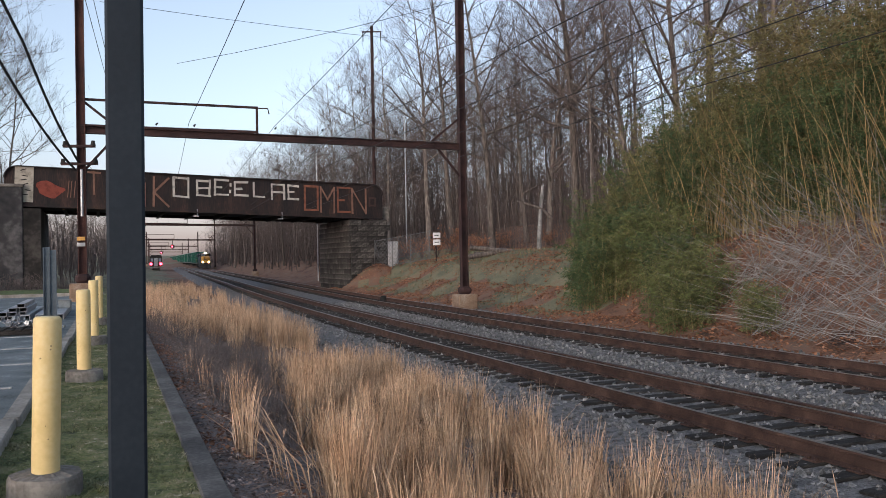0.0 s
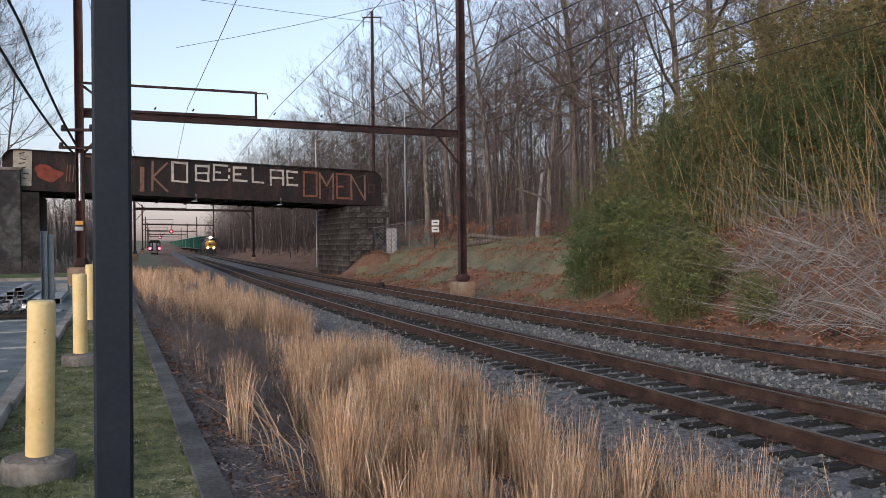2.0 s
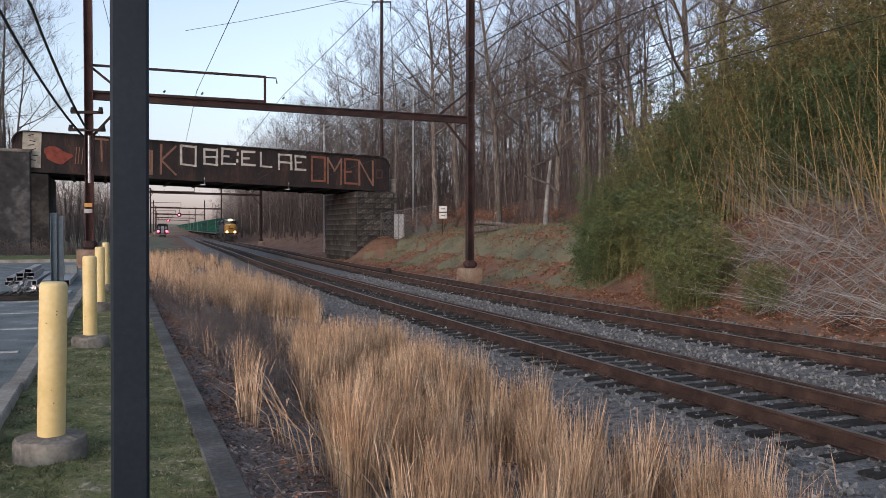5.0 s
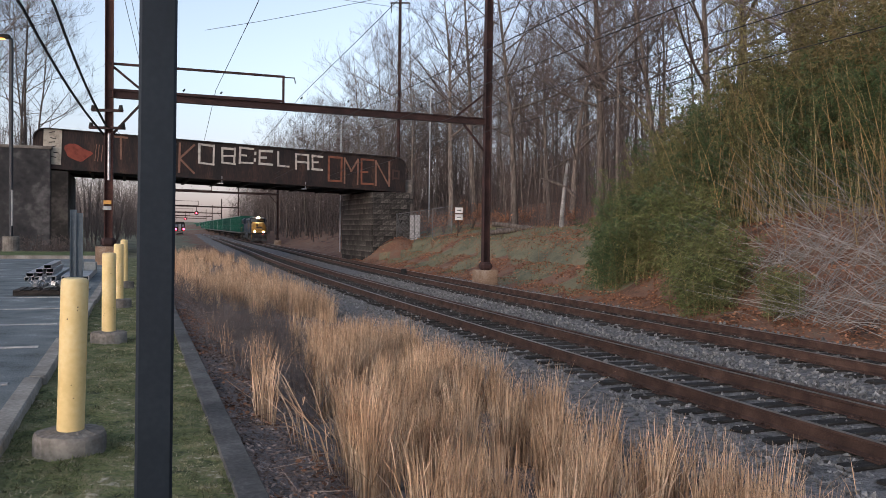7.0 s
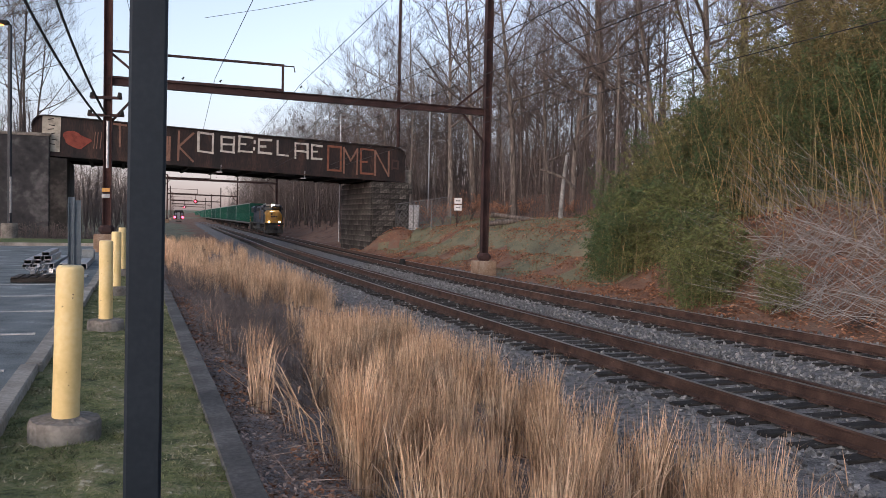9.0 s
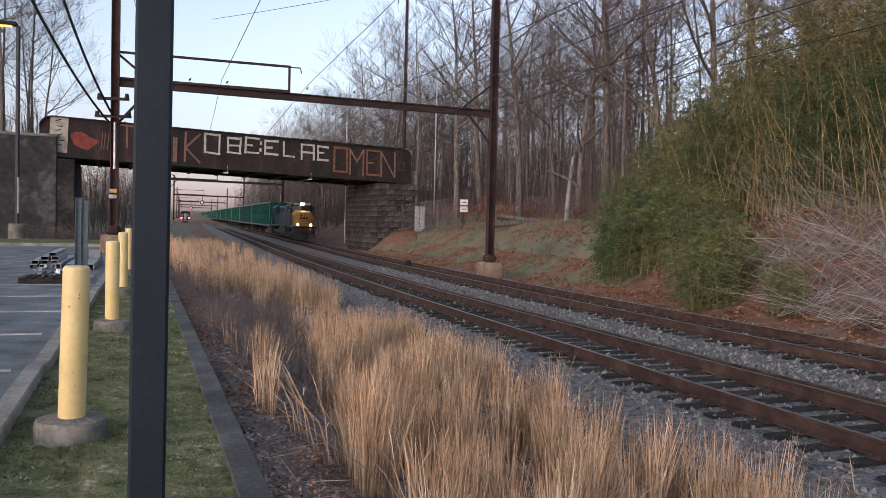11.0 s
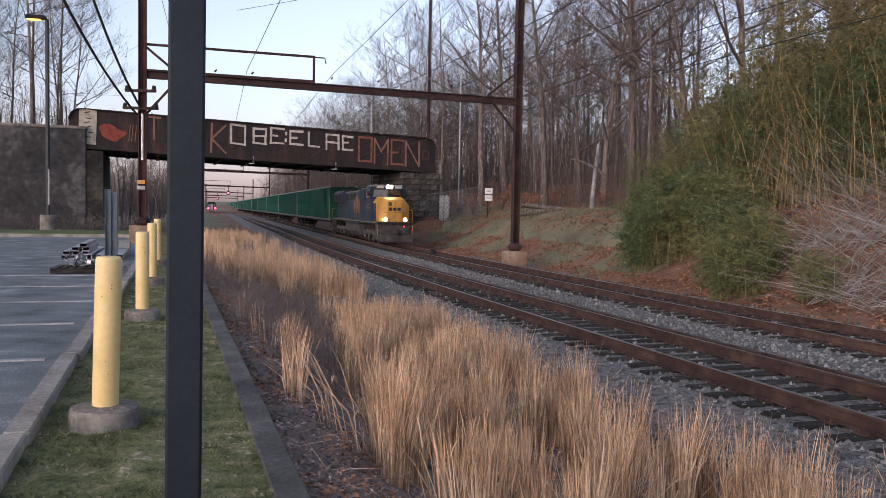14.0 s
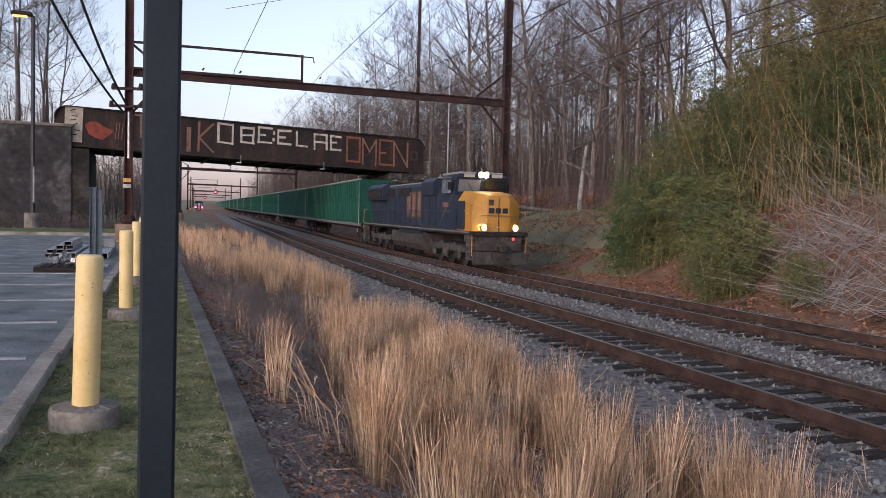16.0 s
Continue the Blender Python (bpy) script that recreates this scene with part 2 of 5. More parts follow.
M_WHITE = mat("white_road_paint", [(.19, .2, .21), (.3, .305, .31), (.46, .46, .45)], .85, 3, 40, .2)
M_WIRE = mat("dark_wire", [(.02, .02, .02), (.03, .03, .03)], .7, 3, 10, 0)
M_BARK = mat("grey_brown_bark", [(.05, .042, .037), (.12, .1, .087), (.22, .188, .165)], .95, 2, 20, .7, vary=.3, stretch=(3, 3, .6))
M_TWIG = mat("thin_twigs", [(.075, .06, .055), (.15, .12, .108)], .95, 2, 20, 0, vary=.3)
M_REED = mat("dry_reed", [(.27, .16, .095), (.49, .325, .205), (.66, .49, .345)], .9, 2, 12, 0, vary=.5, island=True)
M_CULM = mat("bamboo_culm", [(.09, .08, .035), (.19, .16, .075), (.29, .24, .125)], .6, 2, 14, 0, vary=.4, island=True)
M_DEADC = mat("dead_bamboo_culm", [(.1, .096, .09), (.21, .2, .188), (.37, .355, .335)], .8, 2, 14, 0, vary=.35, island=True)
M_LEAFB = mat("bamboo_leaf", [(.034, .048, .016), (.088, .1, .036), (.165, .16, .064), (.25, .2, .095)], .6, .9, 5, 0, vary=.5, island=True, tan=(.2, .135, .06))
M_LEAFD = mat("dark_bamboo_leaf", [(.028, .05, .02), (.062, .092, .034), (.105, .13, .05)], .6, .9, 5, 0, vary=.5, island=True, tan=(.06, .1, .04))
M_LEAFG = mat("light_bamboo_leaf", [(.035, .055, .018), (.075, .1, .032), (.14, .15, .055), (.21, .18, .08)], .6, .9, 5, 0, vary=.5, island=True, tan=(.15, .15, .06))
M_GOLD = mat("golden_cane", [(.16, .105, .045), (.28, .19, .08), (.38, .27, .13)], .6, 2, 14, 0, vary=.4, island=True)
M_LITTER = mat("fallen_leaf", [(.11, .055, .036), (.27, .125, .07), (.4, .215, .13)], .9, 3, 20, 0, vary=.55, island=True)
M_GREEN = mat("green_car_paint", [(.003, .042, .029), (.005, .07, .046), (.01, .1, .066)], .6, .8, 12, .15)
M_GREEN2 = mat("darker_green_car_paint", [(.003, .03, .024), (.005, .05, .039), (.01, .075, .056)], .6, .8, 12, .15)
M_GREY = mat("galvanised_steel", [(.2, .21, .22), (.34, .35, .36), (.45, .46, .47)], .45, 4, 30, .1, metal=.6)
M_BLACK = mat("dirty_black_iron", [(.008, .008, .008), (.018, .017, .016), (.035, .03, .026)], .8, 3, 25, .3)
M_SILVER = mat("grey_rim_paint", [(.2, .21, .2), (.33, .34, .33)], .7, 2, 20, .1)


# ---- ground: one sheet to the horizon ----
def ground():
    xs = sorted(set([-1500, -900, -500, -300, -200, -150, 1500, 900, 500, 300, 200, 150] + [i * 5 for i in range(-24, -8)] + [i * .9 for i in range(-44, 40)] + [i * 4 for i in range(9, 30)]))
    ys = sorted(set([-600, -300, -150, -80, -50, -30, -20, 1600, 1000, 700, 500, 400, 320, 270, 235] + [i * 1.0 for i in range(-12, 90)] + [i * 4 for i in range(23, 54)]))
    s = Shape()
    s.v = [(x, y, land(x, y)) for y in ys for x in xs]
    n = len(xs)
    s.f = [(j * n + i, j * n + i + 1, (j + 1) * n + i + 1, (j + 1) * n + i) for j in range(len(ys) - 1) for i in range(n - 1)]
    g = part("ground", s, M_EARTH, smooth=True)
    g.data.materials.append(M_BANK)
    g.data.materials.append(M_VERGE)
    for p in g.data.polygons:
        c = p.center
        k, v = side(c.x, c.y)
        r = k - DC - G
        if (3.2 < r < 14 and 33 < c.y < 75 and noise.noise((c.x * .3, c.y * .3, 7)) > -.12 - (.3 if r > 6 else 0)) or (k < -6 and c.y > 41):
            p.material_index = 1
        elif -9 < k < -2 and c.y < 60:
            p.material_index = 2
    tagged(g, "earth bank covered with brown fallen leaves and thin grass", "ground", kind="structure")


ground()


def bed():
    """Crushed stone under both tracks."""
    prof = [(-3.6, -.62), (-2.6, -.36), (-1.9, -.25), (-.9, -.23), (.9, -.23), (1.9, -.25), (2.4, -.28), (DC - 1.9, -.25), (DC - .9, -.23), (DC + .9, -.23), (DC + 1.9, -.25), (DC + 2.5, -.38), (DC + 3.3, -.62)]
    prof = prof + [(DC + 3.3, -1.2), (-3.6, -1.2)]
    at = []
    for i in range(-14, 110):
        y = i * 3.0
        r = on_line(y, 1) - on_line(y, 0)
        at.append((on_line(y, 0), r, Vector((0, 0, 1))))
    tagged(part("ballast_bed", Shape().sweep(prof, at), M_BALLAST), "grey crushed stone bed under the two tracks", "ballast", kind="structure")


bed()

RAIL = [(-.075, -.18), (.075, -.18), (.075, -.165), (.012, -.145), (.012, -.04), (.037, -.03), (.037, -.004), (.028, 0), (-.028, 0), (-.037, -.004), (-.037, -.03), (-.012, -.04), (-.012, -.145), (-.075, -.165)]


def rail_shape(o, y0, y1, z=0.0, head=False):
    prof = [(-.03, .001), (.03, .001), (.03, -.004), (-.03, -.004)] if head else RAIL
    prof = [(a * 1.1, b * 1.05) for a, b in prof]
    at = []
    y = y0
    while y <= y1 + .01:
        r = on_line(y, o + .5) - on_line(y, o - .5)
        at.append((on_line(y, o, z), r, Vector((0, 0, 1))))
        y += 1.5 if y < 90 else 5
    return Shape().sweep(prof, at)


def tie_mesh(seed):
    rnd = random.Random(seed)
    s = Shape().box((0, 0, 0), (2.62, .23, .17), None, .018)
    s.v = [(x + rnd.uniform(-.025, .025), y + rnd.uniform(-.012, .012), z + rnd.uniform(-.008, .008)) for x, y, z in s.v]
    return s.mesh("tie")


TIES = [tie_mesh(i) for i in range(6)]
PLATE = Shape().box((0, 0, 0), (.34, .2, .022), None, .004).box((.1, .05, .02), (.04, .04, .03)).box((-.1, -.05, .02), (.04, .04, .03)).box((-.11, .05, .02), (.035, .035, .03)).mesh("tie_plate")


def track(label, o):
    t = thing("railway_track", label, "railway track", "railway tracks", kind="structure")
    for k in (-1, 1):
        r = part("rail", rail_shape(o + k * G, -45, 330), M_RAIL, t, "rust-brown steel rail")
        part("rail_head", rail_shape(o + k * G, -45, 330, .003, True), M_HEAD, r, "worn running surface")
    rnd = random.Random(int(o * 10) + 3)
    y, n = -6.0, 0
    far, plates = Shape(), Shape()
    while y < 170:
        m = on_line(y, o + rnd.uniform(-.06, .06), -.28)
        d = on_line(y, 1) - on_line(y, 0)
        q = Matrix.Translation(m) @ Matrix.Rotation(math.atan2(d.y, d.x) + rnd.uniform(-.02, .02), 4, "Z")
        if n < 110:
            ob = part("tie", rnd.choice(TIES), M_TIE, t)
            ob.matrix_basis = q
            for k in (-1, 1):
                plates.add([q @ Vector((v.co.x + k * G, v.co.y, v.co.z + .095)) for v in PLATE.vertices], [tuple(p.vertices) for p in PLATE.polygons])
        else:
            far.box(m, (2.62, .23, .17), q.to_3x3().to_4x4())
        n += 1
        y += .52 + rnd.uniform(-.015, .015)
    tagged(part("far_tie", far, M_TIE, t), kind="stuff")
    tagged(part("tie_plate", plates, M_RAIL, t), kind="stuff")
    return t


track("rust-brown rails spiked on weathered wooden ties", 0)
track("rust-brown rails on dark ties beside the leafy bank", DC)
spare = thing("spare_rail", "unused rusty rail lying on the tie ends", "rail")
for i in range(7):
    part("rail_length", rail_shape(1.2, -21 + i * 12, -9.0 + i * 12, -.05), M_RAIL, spare)
for i in range(6):
    part("joint_bar", Shape().beam(on_line(-9.4 + i * 12, 1.15, -.1), on_line(-8.6 + i * 12, 1.15, -.1), .03, .09), M_RAIL, spare)


def stones():
    """Loose stones over the bed where it lies nearest."""
    rnd = random.Random(5)
    s = Shape()
    oct_f = [(0, 2, 4), (2, 1, 4), (1, 3, 4), (3, 0, 4), (2, 0, 5), (1, 2, 5), (3, 1, 5), (0, 3, 5)]
    vs, fs = [], []
    n = 0
    for i in range(42000):
        y = 2 + 44 * rnd.random() ** 1.5
        o = rnd.uniform(-3.0, DC + 3.0)
        h = -.262 if -2 < o < DC + 2 else -.345
        p = on_line(y, o, h + rnd.uniform(-.035, .05))
        r = rnd.uniform(.022, .062)
        e = Euler((rnd.uniform(0, 6), rnd.uniform(0, 6), rnd.uniform(0, 6))).to_matrix()
        q = [(r * rnd.uniform(.7, 1.3), 0, 0), (-r * rnd.uniform(.7, 1.3), 0, 0), (0, r, 0), (0, -r * rnd.uniform(.6, 1.2), 0), (0, 0, r * .8), (0, 0, -r * .7)]
        vs += [tuple(p + e @ Vector(c)) for c in q]
        fs += [tuple(k + n for k in f) for f in oct_f]
        n += 6
    s.v, s.f = vs, fs
    tagged(part("ballast_stone", s, M_STONE), "loose grey crushed stones", "stones", kind="stuff")


stones()


# ---- paved strip, kerb, parking lot ----
def slab(w0, w1, z0, z1, l0, l1, bev=.015, n=1):
    s = Shape()
    for i in range(n):
        a, b = l0 + (l1 - l0) * i / n, l0 + (l1 - l0) * (i + 1) / n
        c = strip((a + b) / 2, (w0 + w1) / 2, (z0 + z1) / 2)
        s.box(c, (w1 - w0, b - a - (.008 if n > 1 else 0), z1 - z0), Matrix.Rotation(math.atan2(ER.y, ER.x), 4, "Z"), bev)
    return s


def sod(l0, l1, w0, w1, step):
    """Uneven mossy turf with bare hollows."""
    s = Shape()
    n, m = int((l1 - l0) / step), int((w1 - w0) / step)
    for i in range(n + 1):
        for j in range(m + 1):
            l, w = l0 + (l1 - l0) * i / n, w0 + (w1 - w0) * j / m
            z = .622 + noise.noise((l * 2, w * 3, 1)) * .02 + noise.noise((l * 5, w * 6, 4)) * .018 + noise.noise((l * 14, w * 16, 8)) * .013
            s.v.append(strip(l, w, z))
    s.f = [(i * (m + 1) + j, i * (m + 1) + j + 1, (i + 1) * (m + 1) + j + 1, (i + 1) * (m + 1) + j) for i in range(n) for j in range(m)]
    return s


tagged(part("grass_strip", sod(-6, 2, -1.6, -.13, .2), M_LAWN, smooth=True), "narrow strip of short patchy grass between kerb and edging", "lawn", kind="structure")
tagged(part("grass_strip", sod(2, 16, -1.6, -.13, .04), M_LAWN, smooth=True), "narrow strip of short patchy mossy grass between kerb and edging", "lawn", kind="structure")
tagged(part("grass_strip", sod(16, 44, -1.6, -.13, .2), M_LAWN, smooth=True), "narrow strip of short patchy grass between kerb and edging", "lawn", kind="structure")
tagged(part("edging", slab(-.15, .035, .2, .645, -6, 44), M_EDGE), "flush weathered concrete edging beside the grass strip", "edging", kind="structure")
kerb = thing("kerb", "pale concrete kerb along the parking lot", "kerb", kind="structure")
for i in range(16):
    k = -1.56 + .011 * max(0, min(14, -4.5 + i * 3 - 6))
    part("kerb_stone", slab(k - .165, k, .3, .72, -6 + i * 3, -3.01 + i * 3, .02), M_KERB, kerb)
lot = Shape()
for i in range(51):
    for j in range(31):
        l, w = -8 + i * 1.04, -1.6 - j * 1.6
        lot.v.append(strip(l, w, .585 + noise.noise((l * .2, w * .2, 5)) * .004 - (.01 if j < 1 else 0)))
lot.f = [(i * 31 + j, (i + 1) * 31 + j, (i + 1) * 31 + j + 1, i * 31 + j + 1) for i in range(50) for j in range(30)]
tagged(part("parking_lot", lot, M_ASPH, smooth=True), "worn grey asphalt parking lot", "asphalt", kind="structure")
lines = thing("parking_line", "worn white parking bay lines on the asphalt", "road marking", kind="structure")
for i in range(7):
    part("bay_line", slab(-6.9, -1.9, .57, .5935, 3.95 + i * 2.72, 4.04 + i * 2.72, .001), M_WHITE, lines)
far_kerb = Shape().box(strip(44.2, -25, .62), (48, .16, .24), Matrix.Rotation(math.atan2(ER.y, ER.x), 4, "Z"), .02)
tagged(part("far_kerb", far_kerb, M_KERB), "pale concrete kerb at the lot's far end", "kerb", kind="structure")

verge = Shape()
for i in range(6):
    for j in range(41):
        p = strip(44.3 + i * .9, -1 - j * 1.2)
        p.z = max(land(p.x, p.y, False), .62 + .03 * i) + .03 + noise.noise((p.x * .6, p.y * .6, 2)) * .06
        verge.v.append(p)
verge.f = [(i * 41 + j, i * 41 + j + 1, (i + 1) * 41 + j + 1, (i + 1) * 41 + j) for i in range(5) for j in range(40)]
tagged(part("grass_verge", verge, mat("green_verge", [(.04, .055, .02), (.09, .12, .04), (.16, .17, .07)], .95, 1.2, 9, 1, dist=.05), smooth=True), "green grass verge beyond the lot's far kerb", "lawn", kind="structure")


def rough_disc(r, h, seed, n=44):
    rnd = random.Random(seed)
    s = Shape()
    k = [1 + .012 * noise.noise((i * .5, seed, 0)) + rnd.uniform(-.008, .008) for i in range(n)]
    ring = lambda f, z: [(math.cos(2 * math.pi * i / n) * r * k[i] * f, math.sin(2 * math.pi * i / n) * r * k[i] * f, z + rnd.uniform(-.006, .006)) for i in range(n)]
    vs = ring(1.02, -.12) + ring(1.0, h - .03) + ring(.95, h) + ring(.5, h + .012)
    fs = [(a * n + i, a * n + (i + 1) % n, (a + 1) * n + (i + 1) % n, (a + 1) * n + i) for a in range(3) for i in range(n)] + [tuple(range(3 * n, 4 * n))]
    return s.add(vs, fs)


def bollard():
    b = thing("bollard", "cream-yellow steel pipe bollard on a round concrete footing", "bollard", "bollards along the kerb", pose(-2.77, 5.52, .63, 0, 1.5, 0))
    part("footing", rough_disc(.235, .125, 2), M_CONC, b, "weathered round concrete footing")
    n = 32
    s = Shape()
    vs = []
    for z, r in ((.12, .09), (1.17, .09), (1.188, .086), (1.2, .075), (1.195, 0.0)):
        vs += [(math.cos(2 * math.pi * i / n) * r, math.sin(2 * math.pi * i / n) * r, z) for i in range(n)]
    s.add(vs, [(a * n + i, a * n + (i + 1) % n, (a + 1) * n + (i + 1) % n, (a + 1) * n + i) for a in range(4) for i in range(n)])
    part("pipe", s, M_YELLOW, b, "cream-yellow painted steel pipe", True)
    rnd = random.Random(4)
    chips = Shape()
    for _ in range(9):
        a, z, r = rnd.uniform(3.2, 5.6), rnd.uniform(.3, 1.15), rnd.uniform(.0015, .0045)
        chips.box((math.cos(a) * .0895, math.sin(a) * .0895, z), (.004, r * 2, r * 2), Matrix.Rotation(a, 4, "Z"))
    tagged(part("paint_chip", chips, M_RAIL, b, "rusty chips in the paint"), kind="stuff")
    return b


b0 = bollard()
for i, (x, y, z) in enumerate([(-4.84, 10.74, .64), (-6.74, 15.4, .665), (-8.78, 20.4, .67)]):
    copy_thing(b0, pose(x, y, z, 0, 0, 70 * i + 40))

post = thing("steel_post", "dark slate-painted square steel post in the grass", "post", "", pose(-.827, 2.05, .55, 0, .3, 20))
part("shaft", Shape().box((0, 0, 1.9), (.091, .091, 3.8), None, .007), M_POST, post)
part("base_plate", Shape().box((0, 0, .07), (.2, .2, .012), None, .003), M_POST, post)
for a, b in ((-.075, -.075), (.075, -.075), (.075, .075), (-.075, .075)):
    part("anchor_bolt", Shape().tube([(a, b, .06), (a, b, .1)], .009, 6), M_GREY, post)


# ---- overhead line structures ----
def catenary(y, z_arm=7.95, left=-10.43, right=DC + 2.5, near=False):
    """A portal across both tracks: two poles, a beam, an upper frame."""
    c = thing("catenary_portal", "rusted steel overhead line portal across both tracks", "catenary structure", "overhead line portals")
    a, b = on_line(y, left), on_line(y, right)
    a.z = b.z = 0
    za, zb = land(a.x, a.y, False), land(b.x, b.y, False)
    up = Vector((0, 0, 1))
    across = (b - a).normalized()
    for p, z, top in ((a, za, 17.0 if near else 13), (b, zb, 19.0 if near else 13)):
        foot = max(z - .1, z)
        f = part("pole_footing", Shape().box(p + up * (foot + .4), (1.0, 1.0, 1.3), Matrix.Rotation(math.atan2(across.y, across.x), 4, "Z"), .03), M_RUSTC, c, "rust-stained concrete footing")
        s = Shape()
        s.ibeam(p + up * (foot + 1.04), p + up * top, .36, .34, .03, across)
        part("pole", s, M_POLE if p is a else M_STEEL, c)
        s = Shape().box(p + up * (foot + 1.24), (.6, .6, .38), Matrix.Rotation(math.atan2(across.y, across.x), 4, "Z"), .12)
        part("pole_shoe", s, M_STEEL, c)
    bm = Shape().ibeam(a + up * z_arm, b + up * (z_arm - .24), .26, .34, .035)
    part("cross_beam", bm, M_STEEL, c)
    for p, k in ((a, 1), (b, -1)):
        for dz in (-1.9, 1.3):
            part("brace", Shape().beam(p + up * (z_arm + dz), p + across * k * 1.6 + up * z_arm, .1, .1), M_STEEL, c)
    q = on_line(y, -3.0)
    q.z = 0
    for dz in (1.3, .18):
        part("upper_bar", Shape().beam(a + up * (z_arm + dz), q + up * (z_arm + dz - .03), .09, .1), M_STEEL, c)
    part("upper_post", Shape().beam(q + up * z_arm, q + up * (z_arm + 1.32), .1, .1, across), M_STEEL, c)
    if near:
        part("post_hook", Shape().tube([q + up * (z_arm + 1.25), q + across * .5 + up * (z_arm + 1.25), q + across * .55 + up * (z_arm + 1.0)], .03, 6), M_STEEL, c)
    for o in (-9, -7.4, -5.8, -2.2, 0, DC - 1, DC + 1):
        p = on_line(y, o)
        p.z = z_arm + .3
        part("insulator", Shape().tube([p, p + up * .1 + across * .08], [.045, .03], 8), M_BLACK, c)
    return c


catenary(37.9, near=True)
for i, y in enumerate((124.5, 208, 290, 372, 455)):
    catenary(y)


# ---- road bridge ----
def bz(u, z):
    """Height on the bridge: it falls gently along its length."""
    return z - .94 * u / BL


def bp(u, v, z):
    p = BA + BU * u + BV * v
    return Vector((p.x, p.y, bz(u, z)))


def girder(v):
    g = thing("bridge_girder", "dark riveted plate girder of the road bridge, covered in painted lettering", "bridge girder", "bridge girders", kind="structure")
    web = Shape()
    r = .9
    u0, u1 = -.55, BL + .48
    prof = [(u0, 6.6), (u0, 9.63 - r)] + [(u0 + r - r * math.cos(a), 9.63 - r + r * math.sin(a)) for a in (.4, .8, 1.2, 1.57)] + [(u1 - r + r * math.sin(a), 9.63 - r + r * math.cos(a)) for a in (0, .4, .8, 1.2, 1.57)] + [(u1, 6.6)]
    fr, bk = [bp(u, v, z) for u, z in prof], [bp(u, v + .04, z) for u, z in prof]
    k = len(prof)
    web.add(fr + bk, [tuple(range(k)), tuple(range(2 * k - 1, k - 1, -1))] + [(i, k + i, k + (i + 1) % k, (i + 1) % k) for i in range(k)])
    part("web", web, M_GIRDER, g)
    part("bottom_flange", Shape().beam(bp(u0, v, 6.62), bp(u1, v, 6.62), .5, .09), M_GIRDER, g)
    top = Shape()
    at = [(bp(u, v, z), BV, (bp(u, v, z + 1) - bp(u, v, z))) for u, z in prof[1:-1]]
    for (p, _, _), (q, _, _) in zip(at, at[1:]):
        top.beam(p, q, .46, .06, (0, 0, 1) if abs((q - p).normalized().z) < .9 else BU)
    part("top_flange", top, M_GIRDER, g)
    u = .7
    while u < BL - .4:
        part("stiffener", Shape().beam(bp(u, v + .12, 6.6), bp(u, v + .12, 9.55), .1, .2, BU), M_GIRDER, g)
        u += 1.6
    part("lower_angle", Shape().beam(bp(.2, v - .02, 6.74), bp(BL - .2, v - .02, 6.74), .05, .26), M_GIRDER, g)
    return g


girder(0)
girder(9)
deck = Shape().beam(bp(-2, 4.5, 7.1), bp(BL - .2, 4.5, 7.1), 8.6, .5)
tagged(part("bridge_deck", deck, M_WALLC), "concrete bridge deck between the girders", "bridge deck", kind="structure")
for i in range(12):
    u = 1 + i * 2.45
    tagged(part("floor_beam", Shape().ibeam(bp(u, .1, 6.72), bp(u, 8.9, 6.72), .25, .5), M_GIRDER), "dark steel floor beam under the bridge", "beam", "floor beams", "structure")


def abutment(u0, u1, z1, name, label, v1=10.5, mat_=None):
    s = Shape()
    lo = -1.2
    prof = [(u0, lo), (u1, lo), (u1, z1), (u0, z1)]
    a = [BA + BU * u + BV * -.35 + Vector((0, 0, bz(u, z) if z > 0 else z)) for u, z in prof]
    b = [p + BV * v1 for p in a]
    s.add(a + b, [(0, 1, 2, 3), (7, 6, 5, 4), (0, 4, 5, 1), (1, 5, 6, 2), (2, 6, 7, 3), (3, 7, 4, 0)])
    return tagged(part(name, s, mat_ or M_WALLC), label, "abutment", kind="structure")


def stone_face(u0, u1):
    """Coursed stone blocks on the two open faces of the abutment."""
    rnd = random.Random(91)
    t = thing("stone_facing", "coursed weathered stone blocks facing the bridge abutment", "stonework", kind="structure")
    sizes = [Shape().box((0, 0, 0), (w, .16, .46), None, .025).mesh("block") for w in (.62, .84, 1.06)]
    turn = math.atan2(BU.y, BU.x)
    for face in (0, 1):
        run = (u1 - u0) if face == 0 else 10.2
        for j in range(14):
            a = -.3 * (j % 2)
            while a < run - .3:
                k = rnd.randrange(3)
                w = (.64, .86, 1.08)[k]
                if a + w > run + .15:
                    k, w = 0, .64
                c = max(a, 0) + w / 2
                p = BA + BU * (u0 + c) + BV * -.4 if face == 0 else BA + BU * (u0 - .06) + BV * (-.35 + c)
                z = -.9 + j * .48
                if bz(u0, 6.4) > z + .2:
                    part("block", sizes[k], M_BLOCK, t).matrix_basis = Matrix.Translation((p.x, p.y, z)) @ Matrix.Rotation(turn + face * math.pi / 2 + rnd.uniform(-.01, .01), 4, "Z")
                a += w


